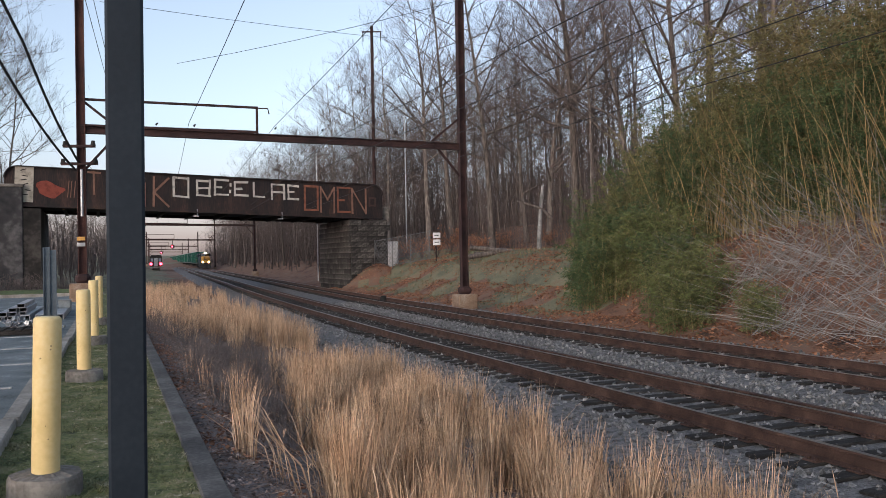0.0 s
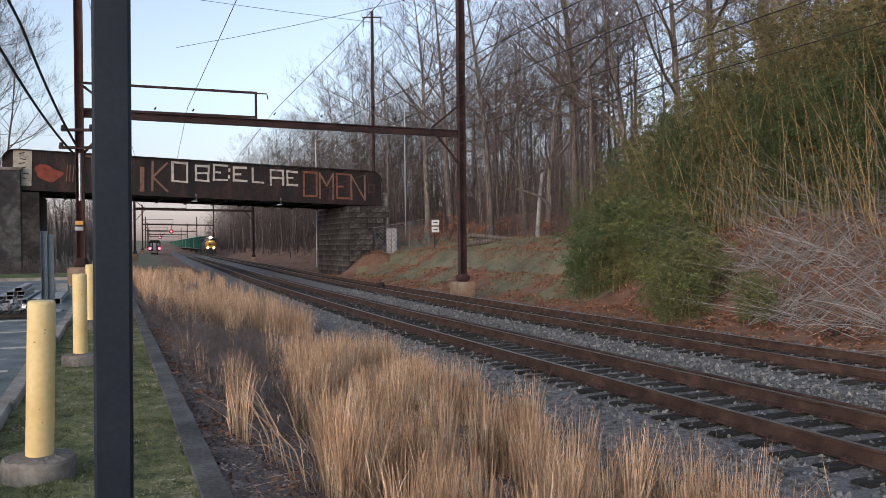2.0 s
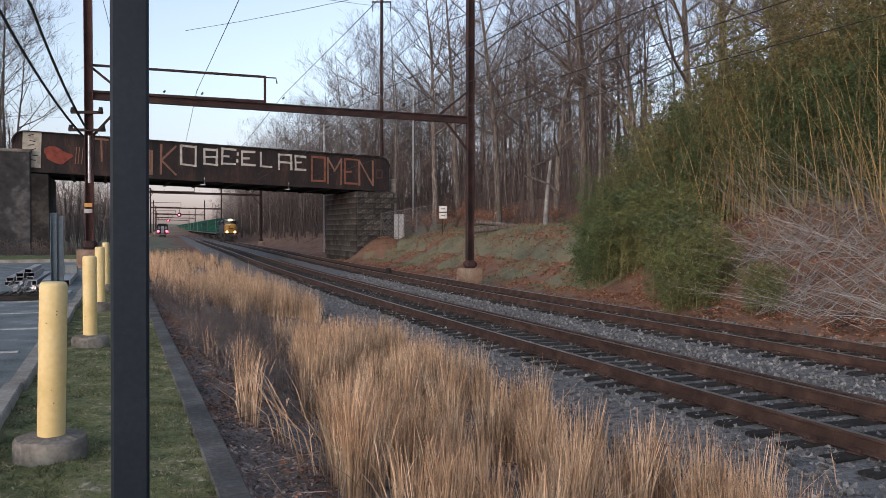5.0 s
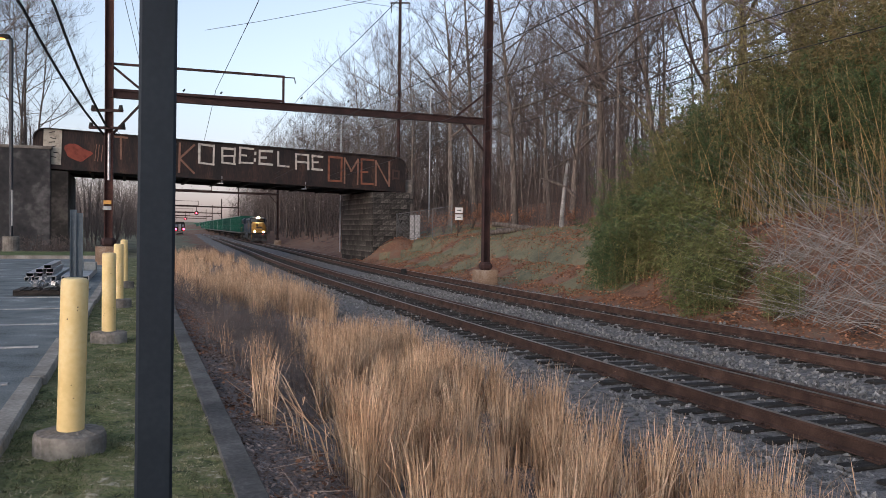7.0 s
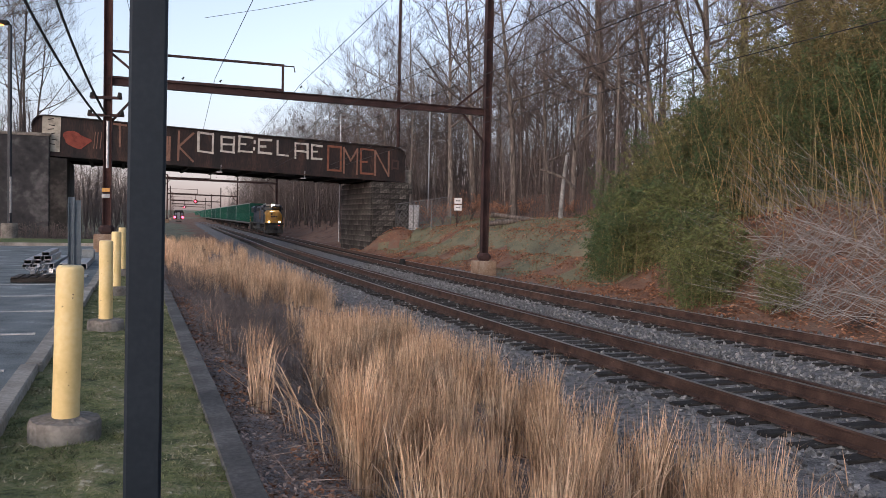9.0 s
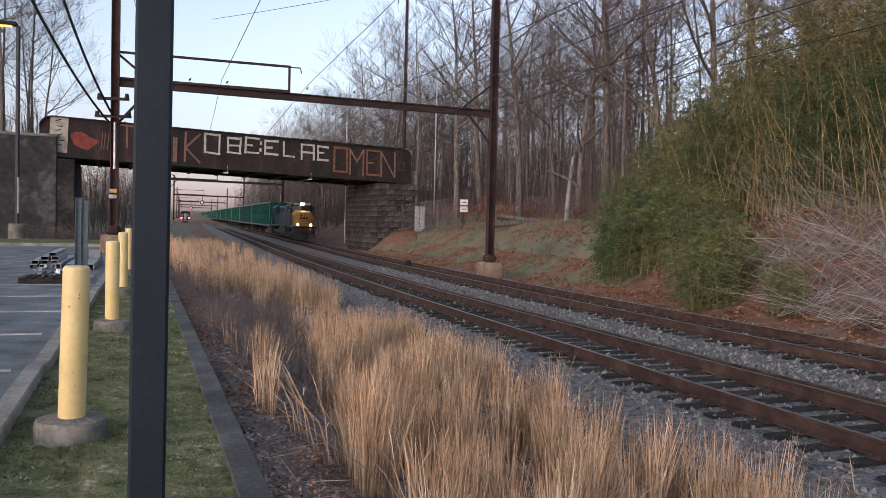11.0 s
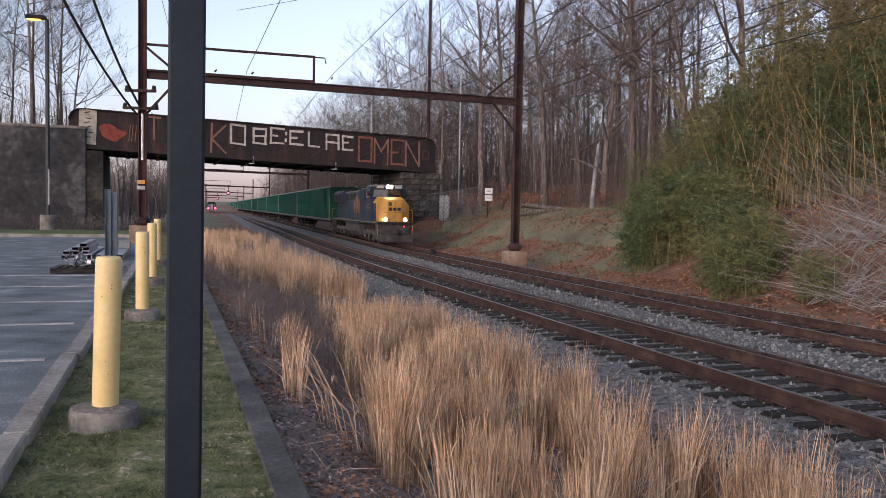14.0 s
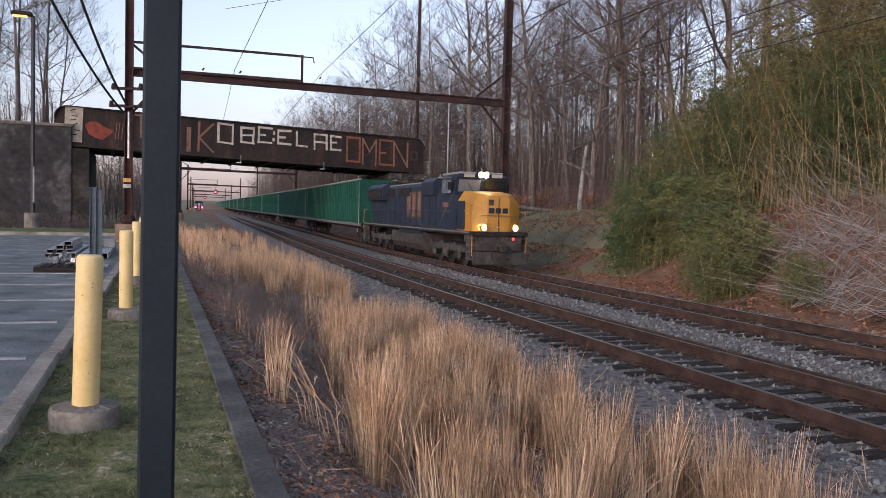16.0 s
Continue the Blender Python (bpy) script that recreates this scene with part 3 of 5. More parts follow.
# both bodies share the stone tone darkened for shade under the deck
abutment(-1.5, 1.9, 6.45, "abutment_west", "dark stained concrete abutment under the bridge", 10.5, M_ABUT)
abutment(BL - 2.6, BL + .8, 6.45, "abutment_east", "stained stone abutment with the bridge's shade in its colour", 10.5, M_ABUT)
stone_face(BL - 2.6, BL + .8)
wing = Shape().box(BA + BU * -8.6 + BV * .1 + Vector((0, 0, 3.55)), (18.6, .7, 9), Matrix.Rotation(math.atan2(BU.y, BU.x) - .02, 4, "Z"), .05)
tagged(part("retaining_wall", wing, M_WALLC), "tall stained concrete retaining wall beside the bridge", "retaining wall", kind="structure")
cap = Shape().box(BA + BU * -8.6 + BV * .1 + Vector((0, 0, 8.12)), (18.8, .9, .22), Matrix.Rotation(math.atan2(BU.y, BU.x) - .02, 4, "Z"), .04)
tagged(part("wall_coping", cap, M_CONC), "concrete coping on the retaining wall", "coping", kind="structure")


# ---- woods ----
def grow(seed, height, first, spread, nlimb, fine, lean=.03, thick=.0078):
    """A bare tree: trunk with limbs, and twigs. Returns two shapes."""
    rnd = random.Random(seed)
    wood, twig = Shape(), Shape()

    def branch(p, d, length, r, depth):
        n = (4, 4, 2, 1, 1)[depth]
        pts, rs = [p], [r]
        q = p
        for i in range(n):
            d = (d + Vector((rnd.uniform(-1, 1), rnd.uniform(-1, 1), rnd.uniform(-.5, .8))) * (.16 if depth < 3 else .22)).normalized()
            q = q + d * length / n
            pts.append(q)
            rs.append(r * (1 - .75 * (i + 1) / n) if depth < 3 else r * .25)
        tgt = wood if depth < 2 else twig
        if depth < 3:
            tgt.tube(pts, rs, 5 if depth < 2 else 3, False)
        else:
            e = d.cross(Vector((.3, .2, 1))).normalized() * r
            g = d.cross(e)
            tgt.add([p + e, p - e * .5 + g * .8, p - e * .5 - g * .8, q], [(0, 1, 3), (1, 2, 3), (2, 0, 3)])
        if depth >= 4 or length < .35:
            return
        kids = [0, 6, 5, fine][depth] if depth < 4 else 0
        for k in range(kids):
            f = rnd.uniform(.25, 1)
            i = min(n - 1, int(f * n))
            b = pts[i].lerp(pts[i + 1], f * n - i)
            a = Vector((rnd.uniform(-1, 1), rnd.uniform(-1, 1), rnd.uniform(-.2, .9))).normalized()
            nd = (d * .75 + a * .75).normalized()
            branch(b, nd, length * rnd.uniform(.38, .62), max(.011, r * (1 - .75 * f) * .66), depth + 1)

    pts, rs = [], []
    p = Vector((0, 0, -.6))
    r0 = height * thick
    k = 9
    d = Vector((rnd.uniform(-lean, lean), rnd.uniform(-lean, lean), 1))
    for i in range(k + 1):
        f = i / k
        pts.append(p.copy())
        rs.append((r0 * (1 - f * .88)) * (1.35 if i == 0 else 1))
        d = (d + Vector((rnd.uniform(-.05, .05), rnd.uniform(-.05, .05), 0))).normalized()
        p += d * (height + .6) / k
    wood.tube(pts, rs, 8, False)
    for j in range(nlimb):
        f = first + (1 - first) * ((j + rnd.random()) / nlimb) ** .9
        i = min(k - 1, int(f * k))
        b = pts[i].lerp(pts[i + 1], f * k - i)
        a = rnd.uniform(0, 6.283)
        up = rnd.uniform(.25, 1.1)
        dd = Vector((math.cos(a), math.sin(a), up)).normalized()
        branch(b, dd, height * spread * (1.15 - .75 * f) * rnd.uniform(.7, 1.2), rs[i] * rnd.uniform(.38, .62), 1)
    return wood, twig


def tree_mesh(*a):
    w, t = grow(*a)
    return w.mesh("trunk", True), t.mesh("crown")


TALL = [tree_mesh(s, h, f, .4, n, 2) for s, h, f, n in ((1, 21, .3, 19), (2, 24, .4, 20), (3, 19, .25, 20), (4, 22, .42, 17), (5, 17, .3, 19))]
BROAD = [tree_mesh(s, h, f, .46, n, 2, .06, .0135) for s, h, f, n in ((6, 27, .3, 18), (7, 25, .22, 19), (8, 29, .36, 17))]
THIN = [tree_mesh(s, h, .25, .28, n, 2, .12) for s, h, n in ((11, 9, 11), (12, 7, 10), (13, 11, 12))]


def tree(kind, x, y, size, turn, label, group, z=None):
    m = {"tall": TALL, "broad": BROAD, "thin": THIN}[kind][int(turn * 7) % (5 if kind == "tall" else 3)]
    t = thing("tree", label, "tree", group, Matrix.Translation((x, y, land(x, y, False) - .05 if z is None else z)) @ Matrix.Rotation(turn, 4, "Z") @ Matrix.Diagonal((size, size, size, 1)))
    part("trunk", m[0], M_BARK, t)
    part("crown", m[1], M_TWIG, t, "bare branches and fine twigs")
    return t


rnd = random.Random(21)
placed = []


def free(x, y, d):
    if any((x - a) ** 2 + (y - b) ** 2 < d * d for a, b in placed):
        return False
    placed.append((x, y))
    return True


for i, (x, y, k) in enumerate(((10.95, 66, 1), (4.1, 67, .85), (9.2, 69, .8), (7.6, 72, .7), (-1.3, 75, .8), (18.9, 53, .95), (16.8, 56, .9), (20.6, 49, .9), (14.6, 61, .85), (12.6, 71, .9), (1.2, 84, .9), (23, 57, 1))):
    placed.append((x, y))
    tree("broad", x, y, k, i * 1.37, "large bare hardwood with a thick grey-brown trunk and heavy limbs", "large trees above the bank")
tall_label = "tall bare deciduous tree with grey-brown bark on the wooded hill"
thin_label = "slender bare sapling among the hillside trees"
n = 0
while n < 112:
    y = rnd.uniform(40, 150)
    o = DC + rnd.uniform(19 if y < 80 else 12, 62)
    p = on_line(y, o)
    u, b = bridge_uv(p.x, p.y)
    if -2 < u < BL + 6 and -1 < b < 12 or p.y < 24 or p.x > p.y * .75 + 6:
        continue
    if free(p.x, p.y, 2.7):
        tree("tall", p.x, p.y, rnd.uniform(.85, 1.2), rnd.uniform(0, 6.28), tall_label, "trees on the hill")
        n += 1
n = 0
while n < 64:
    y = rnd.uniform(48, 130)
    o = DC + rnd.uniform(15 if y < 80 else 8, 40)
    p = on_line(y, o)
    u, b = bridge_uv(p.x, p.y)
    if -2 < u < BL + 5 and -1 < b < 12 or p.x > p.y * .7:
        continue
    if free(p.x, p.y, 1.1):
        tree("thin", p.x, p.y, rnd.uniform(.7, 1.25), rnd.uniform(0, 6.28), thin_label, "saplings on the hill")
        n += 1
n = 0
while n < 42:
    p = on_line(rnd.uniform(92, 175), DC + rnd.uniform(8, 36)) if n < 26 else on_line(rnd.uniform(125, 215), DC + rnd.uniform(5.2, 11))
    if free(p.x, p.y, 2.2):
        tree("tall", p.x, p.y, rnd.uniform(.85, 1.1), rnd.uniform(0, 6.28), "tall bare tree on the slope behind the bridge", "trees along the line")
        n += 1
n = 0
while n < 46:
    y = rnd.uniform(150, 330)
    p = on_line(y, DC + rnd.uniform(9, 40))
    if free(p.x, p.y, 4):
        tree("tall", p.x, p.y, rnd.uniform(.8, 1.05), rnd.uniform(0, 6.28), "bare tree far along the railway", "trees along the line")
        n += 1


def thicket(name, label, seed, count, spot, h0, h1, thick):
    """Undergrowth too dense to count: forked stems with side twigs."""
    r = random.Random(seed)
    s = Shape()
    k = 0
    while k < count:
        p = spot(r)
        if p is None:
            continue
        k += 1
        z = land(p.x, p.y, False)
        h = r.uniform(h0, h1)
        d = Vector((r.gauss(0, .1), r.gauss(0, .1), 1)).normalized()
        base = Vector((p.x, p.y, z - .2))
        mid, top = base + d * h * .5, base + d * h + Vector((r.gauss(0, .06), r.gauss(0, .06), 0)) * h
        s.tube([base, mid, top], [thick * h, thick * h * .6, .008], 3, False)
        for _ in range(9):
            f = r.uniform(.25, 1)
            b = base.lerp(mid, f * 2) if f < .5 else mid.lerp(top, f * 2 - 1)
            e = Vector((r.gauss(0, 1), r.gauss(0, 1), r.uniform(.2, 1.6))).normalized() * h * r.uniform(.12, .36)
            g = e.cross(Vector((1, .3, .2))).normalized() * thick * h * .4
            w = g.cross(e).normalized() * thick * h * .4
            s.add([b + g, b - g * .5 + w, b - g * .5 - w, b + e], [(0, 1, 3), (1, 2, 3), (2, 0, 3)])
    tagged(part(name, s, M_TWIG), label, "undergrowth", kind="stuff")


def clear_of_bridge(p):
    u, b = bridge_uv(p.x, p.y)
    return None if -3 < u < BL + 4 and -2 < b < 12 else p


thicket("far_woods", "dense bare woods far up the hill", 61, 3000, lambda r: clear_of_bridge(on_line(r.uniform(48, 185), DC + r.uniform(26, 110))), 4, 12, .006)
thicket("undergrowth", "bare grey-brown undergrowth between the hillside trees", 62, 2200, lambda r: clear_of_bridge(on_line(r.uniform(48, 140), DC + (16 + 45 * r.random() ** 1.3))), 1.0, 4.5, .005)
thicket("crest_brush", "low red-brown brush along the crest of the bank", 66, 2600, lambda r: clear_of_bridge(on_line(r.uniform(36, 85), DC + G + (13.5 + 16 * r.random() ** 1.2))), .4, 2.2, .006)
thicket("line_thicket", "bare thicket beside the tracks beyond the bridge", 63, 2600, lambda r: on_line(r.uniform(86, 330), DC + r.uniform(6.5, 34)), 2, 14, .006)
thicket("embankment_brush", "dense bare brush on the embankment behind the wall", 65, 420, lambda r: BA + BU * r.uniform(-17, -1) + BV * r.uniform(1.2, 14), 1, 5, .007)
thicket("low_thicket", "low bare thicket on the open side beyond the bridge", 64, 3000, lambda r: on_line(r.uniform(84, 260), -r.uniform(14, 75)), 4, 12, .006)
for i in range(36):
    u, b = rnd.uniform(-15, -1.5), rnd.uniform(1.5, 22)
    p = BA + BU * u + BV * b
    if free(p.x, p.y, 2.0):
        tree("tall", p.x, p.y, rnd.uniform(.75, 1.0), rnd.uniform(0, 6.28), "bare tree on the embankment behind the wall", "trees on the embankment")


# ---- bamboo ----
def bamboo(seed, h, n_culm, sprays, rad, green, bare=.22, bow_=.45):
    """Culms that bow outwards; side branches at their nodes, each with a spray of narrow hanging leaves."""
    rnd = random.Random(seed)
    culm, leaf = Shape(), Shape()
    vs, fs = [], []
    for _ in range(n_culm):
        a, r = rnd.uniform(0, 6.283), rad * math.sqrt(rnd.random())
        p = Vector((math.cos(a) * r, math.sin(a) * r, -.3))
        k = rnd.uniform(.62, 1.05) * h
        b = rnd.uniform(0, 6.283)
        bow = Vector((math.cos(b), math.sin(b), 0)) * rnd.uniform(.05, bow_)
        tilt = Vector((rnd.gauss(-.02, .08), rnd.gauss(0, .08), 0))
        pts = [p + Vector((0, 0, k * f)) + tilt * k * f + bow * k * f * f * .7 - Vector((0, 0, k * bow.length * .3 * f ** 3)) for f in (0, .2, .4, .6, .8, 1)]
        rr = rnd.uniform(.012, .021) * min(1, .5 + h / 12)
        culm.tube(pts, [rr, rr, rr * .9, rr * .75, rr * .5, .003], 5, False)
        for _ in range(sprays):
            f = bare + (1 - bare) * rnd.random() ** .75
            i = min(4, int(f * 5))
            c = pts[i].lerp(pts[i + 1], f * 5 - i)
            az = rnd.uniform(0, 6.283)
            out = Vector((math.cos(az), math.sin(az), rnd.uniform(.1, .9))).normalized()
            ln = rnd.uniform(.25, .75) * (1.15 - .6 * f)
            e = c + out * ln
            culm.tube([c, e], [.005, .002], 3, False)
            for _ in range(11):
                q = c.lerp(e, rnd.uniform(.3, 1.05)) + Vector((rnd.gauss(0, .04), rnd.gauss(0, .04), rnd.gauss(0, .04)))
                d = (out * .6 + Vector((rnd.gauss(0, .5), rnd.gauss(0, .5), rnd.uniform(-1.1, .1)))).normalized() * rnd.uniform(.1, .2)
                w = d.cross(Vector((rnd.uniform(-1, 1), rnd.uniform(-1, 1), rnd.uniform(-1, 1)))).normalized() * rnd.uniform(.012, .022)
                m = len(vs)
                vs += [tuple(q), tuple(q + d * .4 + w), tuple(q + d), tuple(q + d * .4 - w)]
                fs.append((m, m + 1, m + 2, m + 3))
    leaf.v, leaf.f = vs, fs
    lm = leaf.mesh("leaf")
    lm.materials.append(green)
    return culm.mesh("culm"), lm


OLIVE = [bamboo(30 + i, 7.4, 30, 26, 1.15, M_LEAFB) for i in range(3)]
DARK = [bamboo(34 + i, 7.0, 26, 34, 1.15, M_LEAFD, .1) for i in range(2)]
LOW = [bamboo(40 + i, 3.0, 34, 26, .85, (M_LEAFD, M_LEAFG)[i], .02, .6) for i in range(2)]


def clump(meshes, p, size, label):
    t = thing("bamboo_clump", label, "bamboo", "bamboo thicket", Matrix.Translation((p.x, p.y, land(p.x, p.y, False))) @ Matrix.Rotation(rnd.uniform(0, 6.28), 4, "Z") @ Matrix.Diagonal((size, size, size, 1)))
    m = rnd.choice(meshes)
    tagged(part("culm", m[0], M_CULM, t, "thin yellow-green canes"), kind="stuff")
    tagged(part("leaf", m[1], None, t, "narrow green leaves"), kind="stuff")


rnd = random.Random(44)
for i in range(13):
    v = 35.5 - i * 1.5
    r0 = steps(v, [(21, 9.0), (27, 8.4), (31, 7.2), (36, 7.6)])
    for j in range(4):
        p = on_line(v + rnd.uniform(-.4, .4), DC + G + r0 + j * 1.75 + rnd.uniform(-.45, .45))
        size = steps(v, [(24, 1.32), (28.5, 1.25), (31, 1.06), (33.5, .86), (36, .62)]) * rnd.uniform(.85, 1.06) * (.8 if j == 0 else 1)
        dark = noise.noise((p.x * .28, p.y * .28, 9)) + (.25 if v > 30 else 0) - .12 * j > .02
        clump(DARK if dark else OLIVE, p, size, "dark green leafy bamboo clump on the bank" if dark else "tall olive-green bamboo with bowed yellow canes")
for v, r, k, dark in ((31.6, 5.1, 1.0, 1), (30.6, 4.8, 1.08, 1), (29.6, 5.2, 1.1, 0), (31.2, 6.2, 1.3, 1), (29.8, 6.4, 1.35, 1), (28.2, 6.4, 1.2, 0), (32.6, 6.4, 1.0, 0),
                      (24.2, 3.4, .8, 0), (22.8, 2.9, .86, 0), (23.6, 4.0, 1.0, 0), (25.6, 4.7, 1.0, 1), (26.8, 5.4, 1.1, 0), (20.3, 3.5, .55, 0)):
    clump(LOW[:1] if dark else LOW[1:], on_line(v, DC + G + r), k, "low dark green bamboo bush at the thicket's foot" if dark else "low light green bamboo shoots at the thicket's foot")


def canes():
    """Dead canes fallen across one another on the bank, and leaning ones still standing."""
    r = random.Random(8)
    s = Shape()

    def lie(p, d, l, w, lift_):
        q = p + d * l
        q.z = max(q.z, land(q.x, q.y) + .1)
        m = (p + q) / 2 + Vector((0, 0, lift_))
        m.z = max(m.z, land(m.x, m.y) + .08)
        s.tube([p, p.lerp(m, .5) + Vector((0, 0, lift_ * .3)), m, q], [w, w, w * .9, w * .4], 4, False)

    for _ in range(1150):
        o = r.uniform(2.9, 8.8)
        p = on_line(r.uniform(11, 23.5) if o > 4.5 else r.uniform(11, 20.5), DC + G + o)
        p.z = land(p.x, p.y) + r.uniform(0, .3)
        a = r.gauss(.55, .45) if r.random() < .6 else r.gauss(2.7, .7)
        lie(p, Vector((math.cos(a), math.sin(a), r.gauss(.32, .25))).normalized(), r.uniform(1.2, 4.0), r.uniform(.005, .011), r.uniform(-.05, .25))
    for _ in range(44):
        p = on_line(r.uniform(19, 27), DC + G + r.uniform(6.8, 9.0))
        p.z = land(p.x, p.y)
        d = Vector((r.gauss(-.75, .4), r.gauss(.2, .4), r.uniform(.7, 1.4))).normalized()
        l = r.uniform(2.2, 5)
        s.tube([p, p + d * l * .5, p + d * l + Vector((d.x, d.y, -.6)) * l * .12], [.01, .008, .003], 4, False)
    tagged(part("fallen_cane", s, M_DEADC), "dead pale grey bamboo canes heaped across the bank", "canes", kind="stuff")
    s = Shape()
    for _ in range(85):
        p = on_line(r.uniform(18, 31), DC + G + r.uniform(6.4, 9.2))
        p.z = land(p.x, p.y)
        d = Vector((r.gauss(-.12, .22), r.gauss(0, .2), 1)).normalized()
        l = r.uniform(2.5, 6.8)
        b = Vector((r.gauss(-.05, .12), r.gauss(0, .1), 0)) * l
        s.tube([p, p + d * l * .35, p + d * l * .7 + b * .4, p + d * l + b], [.013, .012, .009, .003], 5, False)
    for _ in range(14):
        p = on_line(r.uniform(29, 38), DC + G + r.uniform(3.5, 9))
        p.z = land(p.x, p.y)
        l = r.uniform(1.2, 3.2)
        s.tube([p, p + Vector((r.gauss(0, .08), r.gauss(0, .08), .6)) * l, p + Vector((r.gauss(-.1, .14), r.gauss(0, .1), 1)) * l], [.01, .009, .003], 4, False)
    tagged(part("standing_cane", s, M_GOLD), "bare golden bamboo canes standing before the thicket", "canes", kind="stuff")


canes()


# ---- reeds, grass, leaves ----
def reeds():
    r = random.Random(9)
    vs, fs = [], []

    def blade(c, d, l, w, drop):
        t = d.cross(Vector((0, 0, 1))).normalized() * w
        n = len(vs)
        for f, k in ((0, .7), (.5, 1), (1, .08)):
            q = c + d * l * f - Vector((0, 0, drop * l * f * f))
            vs.append(tuple(q - t * k)), vs.append(tuple(q + t * k))
        fs.extend([(n, n + 1, n + 3, n + 2), (n + 2, n + 3, n + 5, n + 4)])

    def stalk(p, h, lean, az, w):
        d = Vector((math.cos(az), math.sin(az), 0))
        t = Vector((-d.y, d.x, 0)) if r.random() < .5 else Vector((1, 0, 0))
        n = len(vs)
        wob = Vector((r.gauss(0, .012), r.gauss(0, .012), 0)) * h
        for f, k in ((0, .9), (.4, 1), (.75, .7), (1, .12)):
            c = p + Vector((0, 0, h * f * (1 - .25 * lean * f))) + d * lean * h * f * f + wob * math.sin(f * 5)
            vs.append(tuple(c - t * w * k)), vs.append(tuple(c + t * w * k))
        fs.extend([(n + i, n + i + 1, n + i + 3, n + i + 2) for i in (0, 2, 4)])
        if r.random() < .45:
            f = r.uniform(.25, .9)
            a = r.uniform(0, 6.283)
            blade(p + Vector((0, 0, h * f)) + d * lean * h * f * f, Vector((math.cos(a) * .45, math.sin(a) * .45, 1)).normalized(), r.uniform(.12, .34), r.uniform(.002, .0045), r.uniform(.1, .9))

    def tuft(x, y, count, rad, h, flare=.28):
        z = land(x, y)
        lx, ly = r.gauss(0, .05), r.gauss(0, .05)
        for _ in range(count):
            a, q = r.uniform(0, 6.283), rad * math.sqrt(r.random())
            ox, oy = math.cos(a) * q, math.sin(a) * q
            az = math.atan2(oy * 3 + ly + r.gauss(0, .12), ox * 3 + lx + r.gauss(0, .12))
            lean = abs(r.gauss(.06, .07)) + q * flare * 2 if r.random() < .95 else r.uniform(.4, 1.1)
            stalk(Vector((x + ox, y + oy, z - .05)), h * r.uniform(.5, 1.08), lean, az, r.uniform(.002, .0055))

    def spread(y0, y1, n, count, h, w0, o1, keep):
        k = 0
        while k < n:
            y = r.uniform(y0, y1)
            a = strip(y / .9234, 0)
            x0 = a.x + w0 / .9234
            x1 = on_line(y, -o1).x
            x = r.uniform(x0, x1)
            if keep(x, y):
                tuft(x, y, int(count * r.uniform(.6, 1.3)), r.uniform(.06, .17), h * r.uniform(.72, 1.08))
                k += 1

    def near_patch(x, y):
        l, w = (Vector((x, y, 0)) - EO).dot(EF), (Vector((x, y, 0)) - EO).dot(ER)
        left = steps(l, [(4.5, 1.15), (6, .85), (9, 1.4), (12, 1.75), (16, 2.3), (20, 3.2)])
        return w > left and noise.noise((x * 1.25, y * 1.25, 2)) > (.1 if l < 7.5 and w < 3.5 else -.1)

    spread(3.2, 16.8, 270, 84, 1.03, .5, 3.85, near_patch)
    spread(23, 33, 190, 60, 1.15, .35, 3.7, lambda x, y: True)
    spread(33, 75, 230, 40, 1.1, .4, 3.6, lambda x, y: True)
    spread(6.5, 21, 34, 14, .62, .3, 5.2, lambda x, y: True)
    for l, w in ((7.7, .42), (8.3, .5), (10.2, .75), (11.6, .9), (6.1, .95), (6.3, 1.15), (6.6, 1.0)):
        p = strip(l, w)
        tuft(p.x, p.y, 46 if l > 7 else 110, .1, .75 if l > 7 else 1.15, .4)
    for l, w in ((6.6, .75), (7.2, .7), (6.9, 1.3)):
        p = strip(l, w)
        for _ in range(7):
            stalk(Vector((p.x + r.gauss(0, .05), p.y + r.gauss(0, .05), land(p.x, p.y))), r.uniform(.7, 1.0), r.uniform(.8, 1.2), math.pi * .8 + r.gauss(0, .25), .004)
    s = Shape()
    s.v, s.f = vs, fs
    tagged(part("reed", s, M_REED), "tall dry straw-coloured grass beside the tracks", "tall grass", kind="stuff")


reeds()


def brush():
    """Grey leafless brush between the reeds and the edging."""
    r = random.Random(10)
    s = Shape()
    for _ in range(80):
        y = r.uniform(9, 23)
        a = strip(y / .9234, r.uniform(.25, .9 + .09 * y))
        z = land(a.x, a.y)
        for _ in range(16):
            p = Vector((a.x + r.gauss(0, .12), a.y + r.gauss(0, .12), z - .03))
            d = Vector((r.gauss(0, .4), r.gauss(0, .4), 1)).normalized()
            l = r.uniform(.25, .8)
            m = p + d * l * .5
            q = m + (d + Vector((r.gauss(0, .3), r.gauss(0, .3), 0))).normalized() * l * .5
            s.tube([p, m, q], [.005, .004, .0015], 3, False)
            for _ in range(3):
                e = m.lerp(q, r.random())
                s.tube([e, e + Vector((r.gauss(0, .12), r.gauss(0, .12), r.uniform(.02, .2)))], [.0025, .001], 3, False)
    tagged(part("brush", s, mat("grey_brush", [(.1, .08, .072), (.2, .165, .15)], .95, 2, 20, 0)), "grey leafless brush", "shrub", kind="stuff")


brush()


